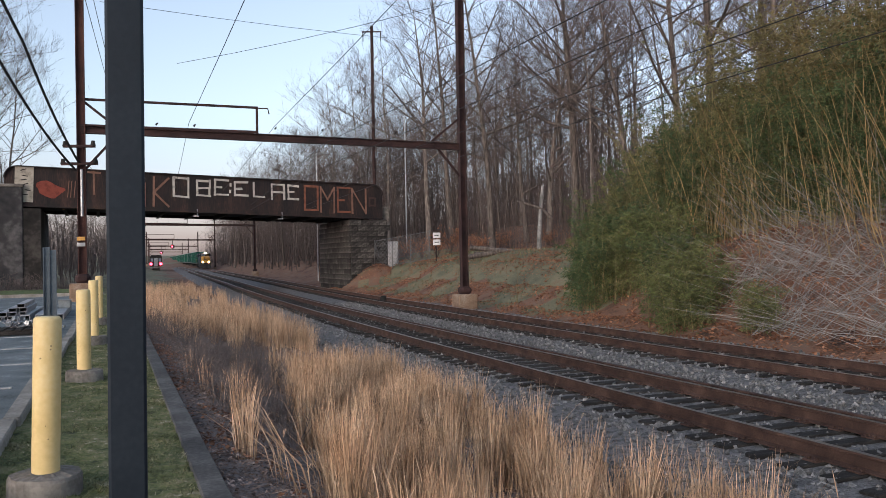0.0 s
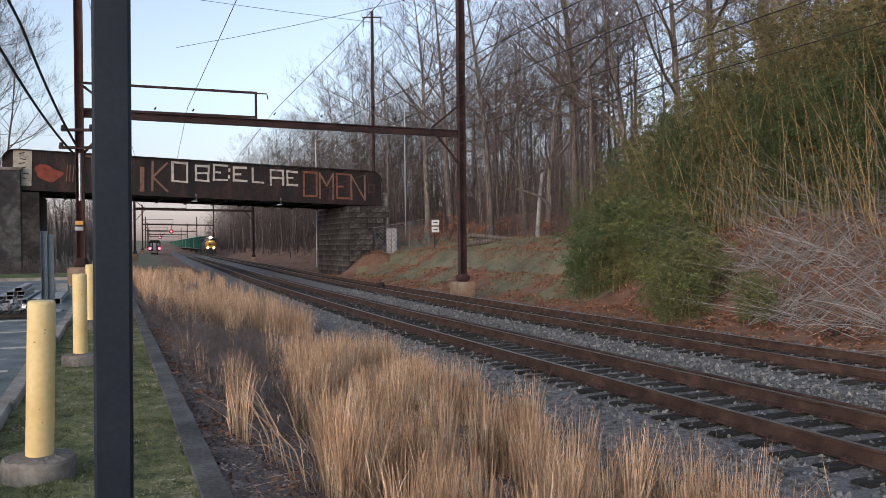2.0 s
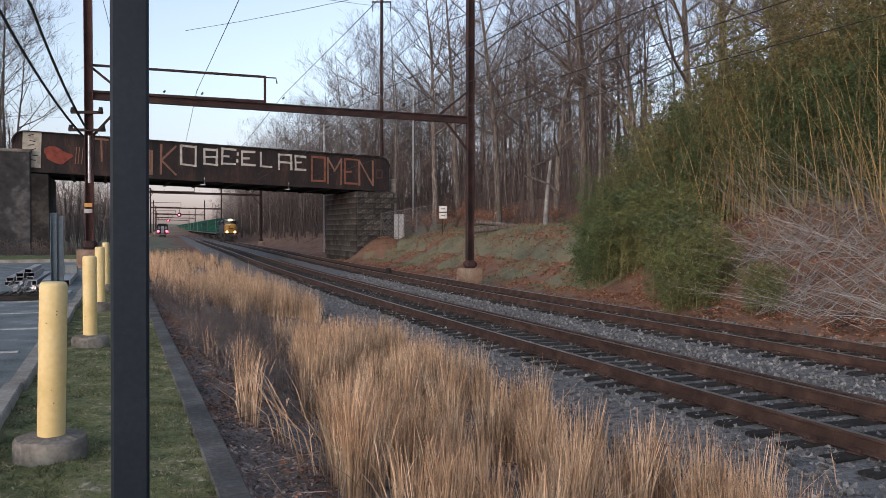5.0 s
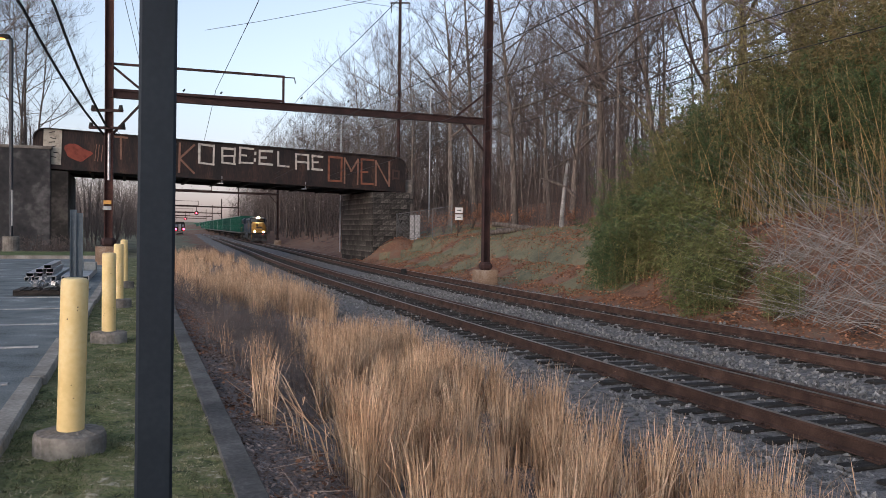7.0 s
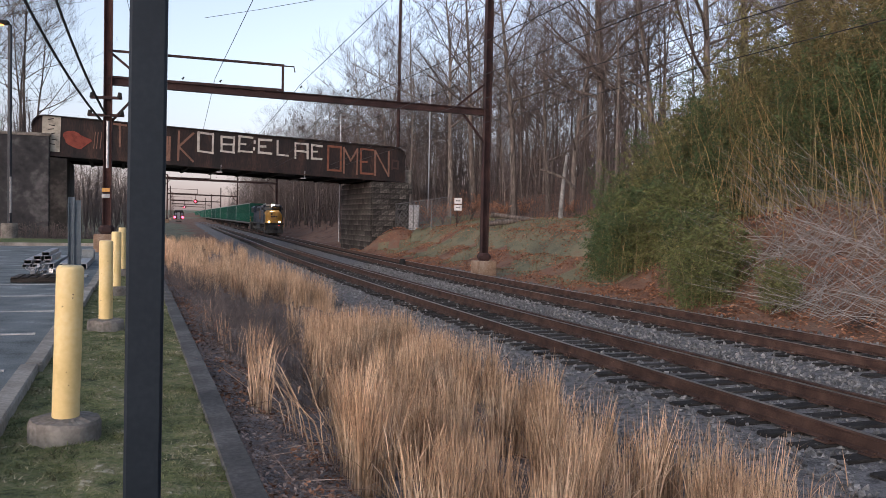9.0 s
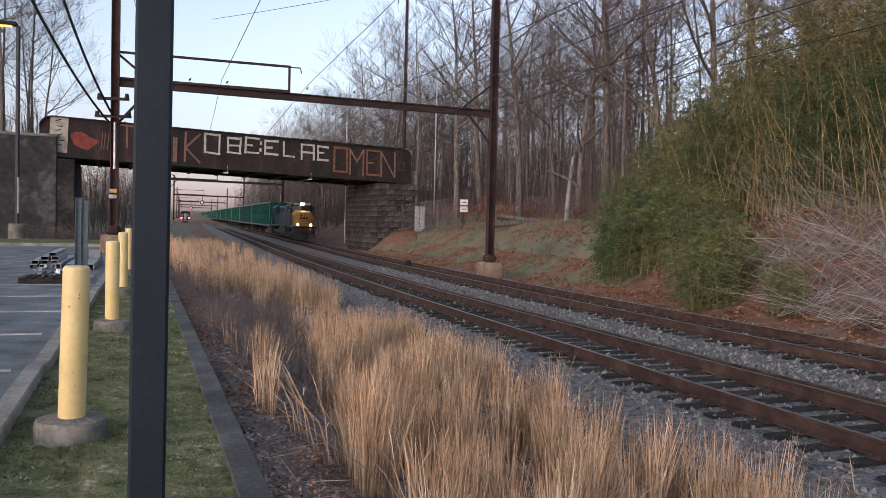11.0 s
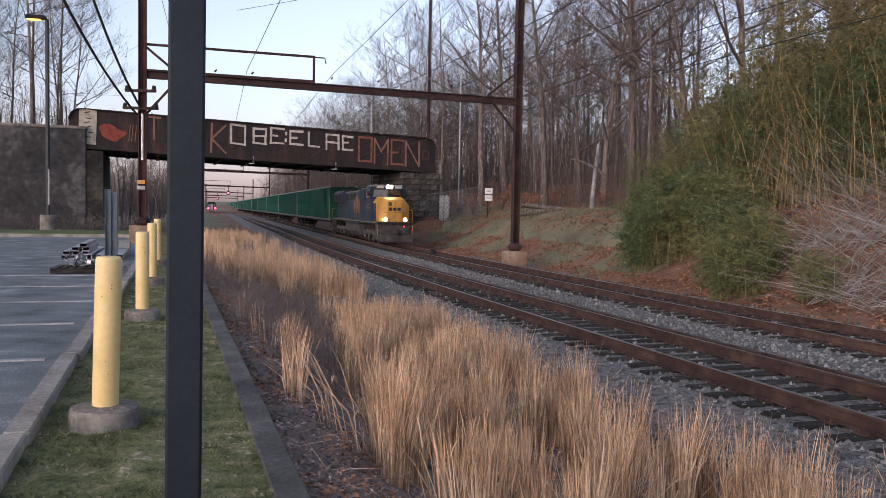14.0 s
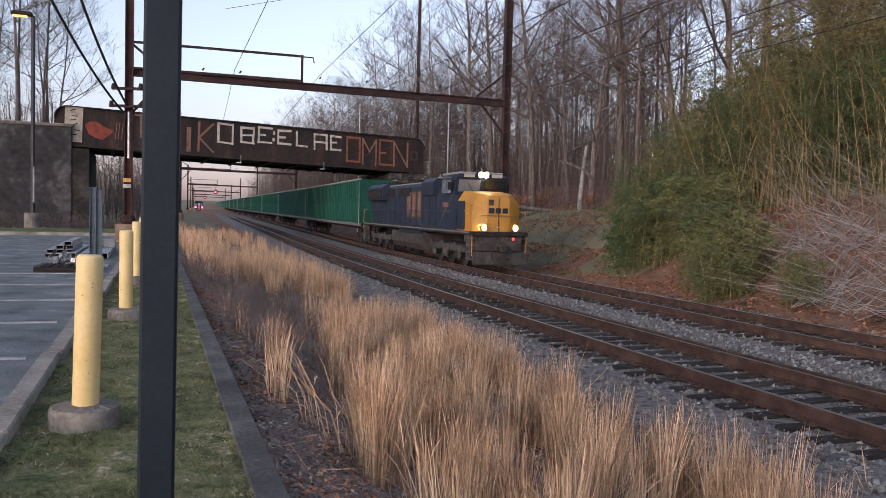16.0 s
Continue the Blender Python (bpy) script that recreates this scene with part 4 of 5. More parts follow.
def leaves():
    r = random.Random(12)
    vs, fs = [], []

    def leaf(x, y, z, k):
        a = Euler((r.uniform(-.7, .7), r.uniform(-.7, .7), r.uniform(0, 6.28))).to_matrix()
        n = len(vs)
        for c in ((-k, 0, 0), (0, -k * .6, .2 * k), (k, 0, 0), (0, k * .6, .2 * k)):
            q = a @ Vector(c)
            vs.append((x + q.x, y + q.y, z + q.z + k * .4))
        fs.append((n, n + 1, n + 2, n + 3))

    for _ in range(62000):
        y = 2.2 + 22 * r.random() ** 1.5
        p = strip(y / .9234, .03 + 5.0 * r.random() ** 1.15)
        leaf(p.x, p.y, land(p.x, p.y) + r.uniform(0, .02), r.uniform(.007, .024))
    s = Shape()
    s.v, s.f = list(vs), list(fs)
    for _ in range(2600):
        y = 2.2 + 20 * r.random() ** 1.4
        p = strip(y / .9234, .1 + 4 * r.random() ** 1.3)
        p.z = land(p.x, p.y) + r.uniform(.005, .04)
        a = r.uniform(0, 6.28)
        e = Vector((math.cos(a), math.sin(a), r.gauss(.05, .12))) * r.uniform(.08, .4)
        s.tube([p, p + e], [.003, .0015], 3, False)
    tagged(part("dead_leaf", s, M_DLEAF), "grey-brown dead leaves and straw on the soil", "leaves", kind="stuff")
    vs.clear()
    fs.clear()
    for _ in range(14000):
        y = 2.5 + 20 * r.random() ** 1.3
        w = .04 + 4 * r.random() ** 1.3
        p = strip(y / .9234, w)
        if noise.noise((p.x * .9, p.y * .9, 6)) > .1 - (.25 if y > 6 else 0):
            leaf(p.x, p.y, land(p.x, p.y) + r.uniform(.005, .03), r.uniform(.012, .032))
    for _ in range(64000):
        y = r.uniform(8, 72)
        p = on_line(y, DC + G + 1.7 + (8.5 if r.random() < .65 else 26) * r.random() ** 1.2)
        if noise.noise((p.x * .3, p.y * .3, 7)) > .05 and y > 34 and r.random() < .8:
            continue
        leaf(p.x, p.y, land(p.x, p.y), r.uniform(.04, .085))
    s = Shape()
    s.v, s.f = vs, fs
    tagged(part("fallen_leaf", s, M_LITTER), "rust-brown fallen leaves on the ground", "leaves", kind="stuff")
    s = Shape()
    vs, fs = [], []
    for _ in range(150000):
        l, w = 1.2 + 26 * r.random() ** 1.8, r.uniform(-1.56, -.12)
        k = noise.noise((l * 5, w * 6, 4)) + .6 * noise.noise((l * 14, w * 16, 8))
        if k < -.05 and r.random() < .85:
            continue
        p = strip(l, w, .615)
        h, d = r.uniform(.008, .03) * (1 + max(0, k) * 1.2), Vector((r.gauss(0, .03), r.gauss(0, .03), 0))
        t = Vector((r.uniform(-1, 1), r.uniform(-1, 1), 0)).normalized() * r.uniform(.003, .006)
        n = len(vs)
        vs += [tuple(p - t), tuple(p + t), tuple(p + d + Vector((0, 0, h)))]
        fs.append((n, n + 1, n + 2))
    for _ in range(9000):
        p = on_line(r.uniform(32, 66), DC + G + r.uniform(3.2, 13))
        if noise.noise((p.x * .3, p.y * .3, 7)) < -.1:
            continue
        p.z = land(p.x, p.y) - .02
        t = Vector((r.uniform(-1, 1), r.uniform(-1, 1), 0)).normalized() * .012
        n = len(vs)
        vs += [tuple(p - t), tuple(p + t), tuple(p + Vector((r.gauss(0, .08), r.gauss(0, .08), r.uniform(.08, .3))))]
        fs.append((n, n + 1, n + 2))
    s.v, s.f = vs, fs
    tagged(part("grass_blade", s, M_BLADE), "short green and straw-tipped grass blades", "grass", kind="stuff")


def weeds():
    """Dead weeds along the foot of the retaining wall."""
    r = random.Random(15)
    s = Shape()
    for _ in range(900):
        p = BA + BU * r.uniform(-16, 6) + BV * -r.uniform(.3, 9)
        z = land(p.x, p.y)
        q = Vector((p.x + r.gauss(0, .2), p.y + r.gauss(0, .2), z + r.uniform(.3, 1.3)))
        s.tube([(p.x, p.y, z - .05), q], [.02, .005], 3, False)
        for _ in range(2):
            e = Vector((p.x, p.y, z)).lerp(q, r.uniform(.4, .9))
            s.tube([e, e + Vector((r.gauss(0, .25), r.gauss(0, .25), r.uniform(.05, .35)))], [.012, .004], 3, False)
    tagged(part("weed", s, M_TWIG), "dead brown weeds at the foot of the wall", "weeds", kind="stuff")


weeds()
M_BLADE = mat("grass_blade", [(.05, .064, .028), (.1, .118, .05), (.2, .19, .1), (.42, .37, .26)], .9, 3, 16, 0, vary=.65, island=True)
leaves()


# ---- trains ----
MOVES = []
ARC = [(-90.0, 0.0)]
while ARC[-1][0] < 640:
    y = ARC[-1][0] + .5
    ARC.append((y, ARC[-1][1] + .5 * math.sqrt(1 + slope(y) ** 2)))
ARC0 = [s for y, s in ARC if abs(y) < .01][0]


def arc_y(s):
    k = s + ARC0
    for (y0, s0), (y1, s1) in zip(ARC, ARC[1:]):
        if s1 >= k:
            return y0 + (y1 - y0) * (k - s0) / (s1 - s0)
    return ARC[-1][0]


def on_rails(s, o, base):
    """The pose of a car whose middle is s along the line; its own x points away along the track."""
    a, b = on_line(arc_y(s - base / 2), o), on_line(arc_y(s + base / 2), o)
    d = b - a
    return Matrix.Translation((a + b) / 2 + Vector((0, 0, .01))) @ Matrix.Rotation(math.atan2(d.y, d.x), 4, "Z") @ Matrix.Rotation(-math.atan2(d.z, d.length), 4, "Y")


def front_at(t):
    return 218.5 - 11.9 * t + .026 * t * t


M_BLUE = mat("dark_blue_loco_paint", [(.012, .02, .034), (.018, .028, .047), (.032, .042, .06)], .55, .8, 14, .1)
M_NOSE = mat("yellow_loco_paint", [(.31, .155, .028), (.41, .21, .038), (.48, .26, .065)], .5, 1.2, 14, .08)
M_ROOF = mat("dusty_grey_roof", [(.17, .175, .18), (.28, .285, .29)], .7, 2, 16, .1)
M_TAN = mat("faded_tan_paint", [(.1, .065, .05), (.2, .115, .075)], .8, 3, 18, .1)
M_SILL = mat("dusty_sill_stripe", [(.09, .09, .088), (.17, .168, .16)], .8, 2, 20, 0)
M_NAVY = mat("navy_paint", [(.015, .018, .03), (.025, .03, .045)], .6, 3, 18, 0)
# pale blue base colour stands in for sky reflected in the panes
M_PANE = mat("cab_glass", [(.12, .15, .19), (.17, .2, .24)], .05, 2, 10, 0, spec=.9)
M_LAMP = glow("headlight", (1, .8, .5), 70)
M_BOARD = glow("lit_board", (.3, .285, .25), .12)
M_RED = glow("red_marker", (1, .03, .06), 12)
M_WHEEL = mat("wheel_steel", [(.03, .026, .024), (.07, .06, .055)], .6, 4, 20, .1, metal=.4)


def prism(prof, x0, x1, cut=None):
    """A body of cross profile (y, z) from x0 to x1."""
    s = Shape()
    n = len(prof)
    s.add([(x0, y, z) for y, z in prof] + [(x1, y, z) for y, z in prof],
          [tuple(range(n)), tuple(range(2 * n - 1, n - 1, -1))] + [(i, n + i, n + (i + 1) % n, (i + 1) % n) for i in range(n)])
    return s


def wheelset(parent, x, r=.5):
    w = Shape().tube([(x, -.86, r), (x, .86, r)], .09, 8)
    for k in (-1, 1):
        w.tube([(x, k * .80, r), (x, k * .78, r), (x, k * .66, r)], [r + .025, r + .025, r], 20)
    return part("wheelset", w, M_WHEEL, parent)


CB = .75
M_GRIME = mat("dusty_grey_grime", [(.022, .021, .02), (.047, .044, .042), (.09, .082, .076)], .85, 2, 18, .4)
# same glass without the painted sky reflection
M_DARKP = mat("dark_pane_no_sky", [(.012, .014, .016), (.025, .028, .03)], .06, 2, 10, 0, spec=.9)


def locomotive():
    L = thing("diesel_locomotive", "dark blue diesel locomotive with a yellow nose and lit headlights", "locomotive")
    L.scale = (1.08, .82, .92)
    part("deck", Shape().box((0, 0, 1.62), (21.4, 3.05, .2), None, .03), M_BLACK, L)
    for k in (-1, 1):
        part("sill_stripe", Shape().box((0, k * 1.535, 1.66), (20.6, .02, .07)), M_SILL, L, "pale stripe along the sill")
    hood = [(-1.0, 1.72), (1.0, 1.72), (1.0, 4.05), (.78, 4.3), (-.78, 4.3), (-1.0, 4.05)]
    part("long_hood", prism(hood, -6.6 + CB, 9.8), M_BLUE, L)
    for x, w in ((1.6, 2.6), (4.4, 1.3)):
        for k in (-1, 1):
            part("intake_grille", Shape().box((x, k * 1.02, 3.75), (w, .05, .55), None, .01), M_BLACK, L, "dark louvred intake")
    for i in range(13):
        x = -5.0 + i * 1.13
        for k in (-1, 1):
            part("hood_door", Shape().box((x, k * 1.012, 2.75), (1.08, .03, 1.75), None, .01), M_BLUE, L)
    fl = [(-1.45, 3.3), (1.45, 3.3), (1.5, 4.15), (1.1, 4.42), (-1.1, 4.42), (-1.5, 4.15)]
    rad = part("radiator_housing", prism(fl, 5.2, 9.6), M_BLUE, L)
    for k in (-1, 1):
        part("radiator_grille", Shape().box((7.4, k * 1.49, 3.72), (3.9, .06, .62), None, .01), M_BLACK, rad, "dark louvred grille")
    part("brake_housing", prism([(-1.3, 3.5), (1.3, 3.5), (1.3, 4.2), (1.0, 4.42), (-1.0, 4.42), (-1.3, 4.2)], -5.4 + CB, -2.6), M_BLUE, L)
    part("roof_edge", Shape().box((3.0, .9, 4.24), (12, .05, .06)), M_SILVER, L)
    for x in (6.2, 7.6, 9.0):
        part("roof_fan", Shape().tube([(x, 0, 4.4), (x, 0, 4.55)], .62, 20), M_BLACK, L)
    part("exhaust_stack", Shape().box((1.4, 0, 4.36), (.9, .5, .3), None, .03), M_BLACK, L)
    # cab: sloped windscreen wall, chamfered roof
    cab = Shape()
    side_p = [(-6.6, 1.72), (-6.6, 4.42), (-8.9, 4.5), (-9.25, 4.3), (-9.0, 3.45), (-9.3, 3.4), (-9.3, 1.72)]
    side_p = [(x + CB, z) for x, z in side_p]
    n = len(side_p)
    for y in (-1.5, 1.5):
        cab.v += [(x, y * (.8 if z > 4.35 else 1), z) for x, z in side_p]
    cab.f = [tuple(range(n)), tuple(range(2 * n - 1, n - 1, -1))] + [(i, n + i, n + (i + 1) % n, (i + 1) % n) for i in range(n)]
    c = part("cab", cab, M_BLUE, L)
    part("cab_roof", Shape().box((-7.85 + CB, 0, 4.5), (2.5, 2.5, .1), None, .04), M_ROOF, c, "dusty grey roof panel")
    for k in (-1, 1):
        s = Shape()
        ax, bx = -9.29 + CB, -9.06 + CB
        ys = (k * .12, k * 1.34)
        s.add([(bx - .03, ys[0], 3.58), (bx - .03, ys[1], 3.58), (ax + .05 - .03, ys[1], 4.16), (ax + .05 - .03, ys[0], 4.16),
               (bx, ys[0], 3.58), (bx, ys[1], 3.58), (ax + .05, ys[1], 4.16), (ax + .05, ys[0], 4.16)],
              [(0, 1, 2, 3), (7, 6, 5, 4), (0, 4, 5, 1), (1, 5, 6, 2), (2, 6, 7, 3), (3, 7, 4, 0)])
        # one pane carries the painted sky reflection, the other stays dark
        part("windscreen", s, M_PANE if k > 0 else M_DARKP, c)
        part("wiper", Shape().beam((bx - .06, k * .5, 3.6), (ax, k * .85, 4.0), .02, .02), M_BLACK, c)
        part("side_window", Shape().box((-8.2 + CB, k * 1.505, 3.85), (.55, .03, .66), None, .02), M_PANE, c)
        part("side_window", Shape().box((-7.5 + CB, k * 1.505, 3.85), (.55, .03, .66), None, .02), M_PANE, c)
        part("sun_visor", Shape().beam((-8.55 + CB, k * 1.66, 4.28), (-7.2 + CB, k * 1.66, 4.28), .32, .03), M_ROOF, c)
        part("paint_bar", Shape().box((-7.8 + CB, k * 1.508, 2.95), (.85, .012, .24)), M_TAN, c, "faded tan painted bar")
        part("paint_bar", Shape().box((-7.8 + CB, k * 1.508, 2.62), (1.2, .012, .05)), M_TAN, c)
        part("mirror", Shape().box((-8.75 + CB, k * 1.68, 3.85), (.04, .22, .36), None, .01), M_BLACK, c)
    part("headlight_housing", Shape().box((-9.24 + CB, 0, 4.4), (.24, .75, .26), None, .04), M_BLUE, c)
    for k in (-1, 1):
        part("headlight", Shape().tube([(-9.37 + CB, k * .15, 4.4), (-9.33 + CB, k * .15, 4.4)], .14, 16), M_LAMP, c, "lit white headlight")
        part("lit_board", Shape().box((-9.3 + CB, k * .8, 4.36), (.06, .6, .17), None, .01), M_BOARD, c, "lit white board beside the headlight")
    # nose: broad, with slanted cheeks
    nose = Shape()
    front = [(-.62, 1.72), (.62, 1.72), (.62, 3.2), (.45, 3.36), (-.45, 3.36), (-.62, 3.2)]
    mid = [(-1.3, 1.72), (1.3, 1.72), (1.3, 2.95), (.85, 3.45), (-.85, 3.45), (-1.3, 2.95)]
    back = [(-1.42, 1.72), (1.42, 1.72), (1.42, 3.15), (1.05, 3.62), (-1.05, 3.62), (-1.42, 3.15)]
    nose.add([(-10.42, y, z) for y, z in front] + [(-10.12, y, z) for y, z in mid] + [(-9.28 + CB, y, z) for y, z in back],
             [tuple(range(6)), tuple(range(17, 11, -1))] + [(a + i, a + 6 + i, a + 6 + (i + 1) % 6, a + (i + 1) % 6) for a in (0, 6) for i in range(6)])
    no = part("nose", nose, M_NOSE, L, "dusty yellow nose")
    for k in (-1, 1):
        part("nose_flank", Shape().box((-8.95, k * 1.405, 2.45), (.9, .06, 1.35), None, .02), M_BLUE, no)
    part("nose_door", Shape().box((-10.43, -.3, 2.5), (.04, .5, 1.5), None, .012), M_NOSE, no)
    part("nose_seam", Shape().box((-10.44, 0, 2.5), (.03, .03, 1.55)), M_GRIME, no)
    part("nose_grille", Shape().box((-10.44, .42, 3.05), (.03, .26, .26), None, .05), M_GRIME, no)
    for y, w in ((.4, .3), (.03, .3), (-.34, .3)):
        part("paint_block", Shape().box((-10.455, y, 2.68), (.012, w, .24), None, .004), M_NAVY, no, "dark blue painted block")
    part("hand_bar", Shape().tube([(-10.5, -1.0, 2.45), (-10.5, 1.0, 2.45)], .016, 6), M_SILL, no)
    for k in (-1, 1):
        part("ditch_light", Shape().tube([(-10.5, k * .85, 1.9), (-10.36, k * .85, 1.9)], .125, 16), M_LAMP, no, "lit ditch light")
        part("light_hood", Shape().tube([(-10.64, k * .85, 1.9), (-10.3, k * .85, 1.9)], .145, 16, False), M_NOSE, no)
    part("class_light", Shape().box((-10.45, 0, 1.92), (.03, .2, .05)), M_BOARD, no)
    # pilot, coupler, steps
    pl = part("pilot", Shape().box((-10.5, 0, 1.2), (.16, 2.5, .74), None, .03).box((-10.62, 0, .5), (.1, 2.95, .58), Matrix.Rotation(.25, 4, "Y"), .02), M_GRIME, L, "dirty black pilot and plow")
    part("coupler", Shape().box((-10.9, 0, .95), (.6, .26, .3), None, .05).box((-11.15, .06, .95), (.25, .4, .34), None, .07), M_WHEEL, pl)
    part("marker_lamp", Shape().tube([(-10.64, -.75, 1.4), (-10.56, -.75, 1.4)], .07, 12), glow("dim_red_lamp", (.9, .05, .04), 1.2), pl, "small red lamp")
    for j in range(4):
        for k in (-1, 1):
            part("step", Shape().box((-10.3, k * 1.42, .45 + j * .32), (.5, .34, .03), None, .006), M_SILL, pl)
    for k in (-1, 1):
        part("air_hose", Shape().tube([(-10.6, k * .5, 1.1), (-10.85, k * .55, .85), (-10.8, k * .5, .5), (-10.65, k * .35, .45)], .03, 6), M_GRIME, pl)
        part("hand_rail", Shape().tube([(-10.5, k * 1.46, .6), (-10.6, k * 1.5, 1.5), (-10.45, k * 1.48, 2.6), (-9.6, k * 1.5, 2.65)], .025, 6), M_NOSE, L, "yellow hand rail")
        part("hand_rail", Shape().tube([(10.4, k * 1.46, .6), (10.5, k * 1.5, 1.6), (10.4, k * 1.48, 2.65), (9.9, k * 1.3, 2.7)], .025, 6), M_NOSE, L, "yellow hand rail")
        part("step_well", Shape().box((-10.15, k * 1.3, .95), (.55, .45, 1.15), None, .03), M_GRIME, L)
        part("step_well", Shape().box((10.15, k * 1.3, .95), (.55, .45, 1.15), None, .03), M_GRIME, L)
        rail = Shape().tube([(-6.4, k * 1.48, 2.62), (9.9, k * 1.48, 2.62)], .02, 6)
        for i in range(10):
            rail.tube([(-6.2 + i * 1.75, k * 1.48, 1.7), (-6.2 + i * 1.75, k * 1.48, 2.62)], .016, 5)
        part("walkway_rail", rail, M_BLUE, L)
        for x, w in ((-3.0, 1.0), (-1.75, .95), (-.45, 1.1)):
            part("paint_block", Shape().box((x * .8 + .9, k * 1.035, 3.0), (w * .7, .012, 1.5), None, .004), M_TAN, L, "faded tan painted block")
    tank = [(-1.35, .75), (-1.1, .42), (1.1, .42), (1.35, .75), (1.35, 1.4), (-1.35, 1.4)]
    part("fuel_tank", prism(tank, -3.2, 3.2), M_GRIME, L)
    for k in (-1, 1):
        part("air_tank", Shape().tube([(-3.0, k * 1.25, 1.42), (1.4, k * 1.25, 1.42)], .17, 12), M_BLUE, L)
    for cx in (-6.5, 6.5):
        tr = part("truck", Shape().box((cx, 0, .85), (4.6, 1.7, .35), None, .05), M_GRIME, L)
        for k in (-1, 1):
            fr = Shape().box((cx, k * 1.12, .82), (5.0, .2, .34), None, .06)
            for j in (-1, 0, 1):
                fr.box((cx + j * 1.75, k * 1.15, .55), (.46, .26, .46), None, .08)
                fr.tube([(cx + j * 1.75 + .55, k * 1.15, .68), (cx + j * 1.75 + .55, k * 1.15, 1.1)], .13, 10)
            part("side_frame", fr, M_GRIME, tr, "grimy cast side frame")
        for j in (-1, 0, 1):
            wheelset(tr, cx + j * 1.75, .5)
    return L


loco = locomotive()
MOVES.append((loco, [(t, on_rails(front_at(t) + 11.2, DC, 11.5)) for t in range(0, 17, 2)]))
CAR, CARW = 31.4, 1.42


def gondola():
    """An open-topped ribbed green car with a plain load under its rim."""
    g = thing("freight_car", "tall ribbed green freight car with a pale rim", "freight car", "green cars behind the locomotive")
    g.scale = (.9, .9, 1.07)
    l = CAR / .9 - .9
    body = Shape()
    for k in (-1, 1):
        body.box((0, k * (CARW - .05), 2.78), (l, .1, 2.95))
        body.box((k * (l / 2 - .05), 0, 2.78), (.1, CARW * 2 - .1, 2.95))
    body.box((0, 0, 1.36), (l, CARW * 2, .14))
    part("body", body, M_GREEN, g)
    m = int(l / .95)
    rib = Shape().box((0, 0, 0), (.13, .08, 2.8), None, .012).mesh("rib")
    for k in (-1, 1):
        for i in range(m + 1):
            part("rib", rib, M_GREEN, g).location = (-l / 2 + .06 + i * (l - .12) / m, k * (CARW + .03), 2.75)
        part("top_rim", Shape().box((0, k * CARW, 4.27), (l, .14, .09), None, .02), M_SILVER, g, "pale worn rim")
        part("side_sill", Shape().box((0, k * CARW, 1.28), (l + .3, .16, .2), None, .02), M_SILL, g, "dusty grey sill")
        for j in range(4):
            part("end_rib", Shape().box((k * (l / 2 + .03), 0, 1.9 + j * .62), (.06, CARW * 2 - .3, .1), None, .01), M_GREEN, g)
        for y in (-1, 1):
            part("ladder", Shape().tube([(k * (l / 2 - .2), y * 1.5, 1.3), (k * (l / 2 - .2), y * 1.5, 4.1)], .02, 5), M_SILVER, g)
        part("coupler", Shape().box((k * (l / 2 + .25), 0, .95), (.5, .25, .28), None, .05), M_BLACK, g)
    part("load", Shape().box((0, 0, 4.1), (l - .3, CARW * 2 - .3, .2), None, .08), M_BLACK, g, "dark covered load")
    part("centre_sill", Shape().box((0, 0, 1.1), (l, .5, .36)), M_BLACK, g)
    for cx in (-l / 2 + 1.9, l / 2 - 1.9):
        tr = part("truck", Shape().box((cx, 0, .8), (.5, 2.0, .3), None, .05), M_BLACK, g)
        for k in (-1, 1):
            part("side_frame", Shape().box((cx, k * 1.0, .6), (2.2, .16, .3), None, .06).box((cx, k * 1.0, .75), (.7, .18, .5), None, .05), M_BLACK, tr)
        for j in (-1, 1):
            wheelset(tr, cx + j * .88, .43)
    return g


car = gondola()
for i in range(16):
    c = car if i == 0 else copy_thing(car, Matrix())
    s0 = 23.3 + CAR * (i + .5)
    if i in (1, 4, 7, 9, 12):
        for o in c.children:
            if o.name.split(".")[0] in ("body", "rib", "end_rib"):
                o.material_slots[0].link = "OBJECT"
                o.material_slots[0].material = M_GREEN2
    MOVES.append((c, [(t, on_rails(front_at(t) + s0, DC, CAR * .7)) for t in range(0, 17, 2)]))


def tail_car():
    """The rear of a train going away on the far left, with two red markers."""
    g = thing("passenger_car", "dark rear end of a departing train with two red markers", "train car")
    part("body", prism([(-1.4, 1.1), (1.4, 1.1), (1.45, 3.4), (1.1, 3.9), (-1.1, 3.9), (-1.45, 3.4)], 0, 22), M_BLACK, g)
    part("end_door", Shape().box((-.03, 0, 2.2), (.06, .8, 2.0), None, .02), M_GREY, g)
    for k in (-1, 1):
        part("end_window", Shape().box((-.03, k * .9, 2.7), (.05, .6, .8), None, .02), M_PANE, g)
        # glowing disc is larger than the lamp, its glare built into the radius
        part("red_marker", Shape().tube([(-.1, k * 1.12, 1.75), (0, k * 1.12, 1.75)], .33, 12), M_RED, g, "lit red marker light, its disc widened for glare")
    for cx in (3, 18):
        wheelset(g, cx - 1, .45)
        wheelset(g, cx + 1, .45)
    return g


tail = tail_car()
MOVES.append((tail, [(t, Matrix.Translation((-.3605 * (196 + 5.4 * t) + .4, 196 + 5.4 * t, line_z(196 + 5.4 * t) - .2)) @ Matrix.Rotation(math.atan2(1, -.36), 4, "Z")) for t in range(0, 17, 4)]))


# ---- lettering painted on the near girder ----
def paint(name, col, z=0):
    return mat(name, [tuple(c * .55 for c in col), col, tuple(min(1, c * 1.15) for c in col)], .85, 2.5, 22, .15)


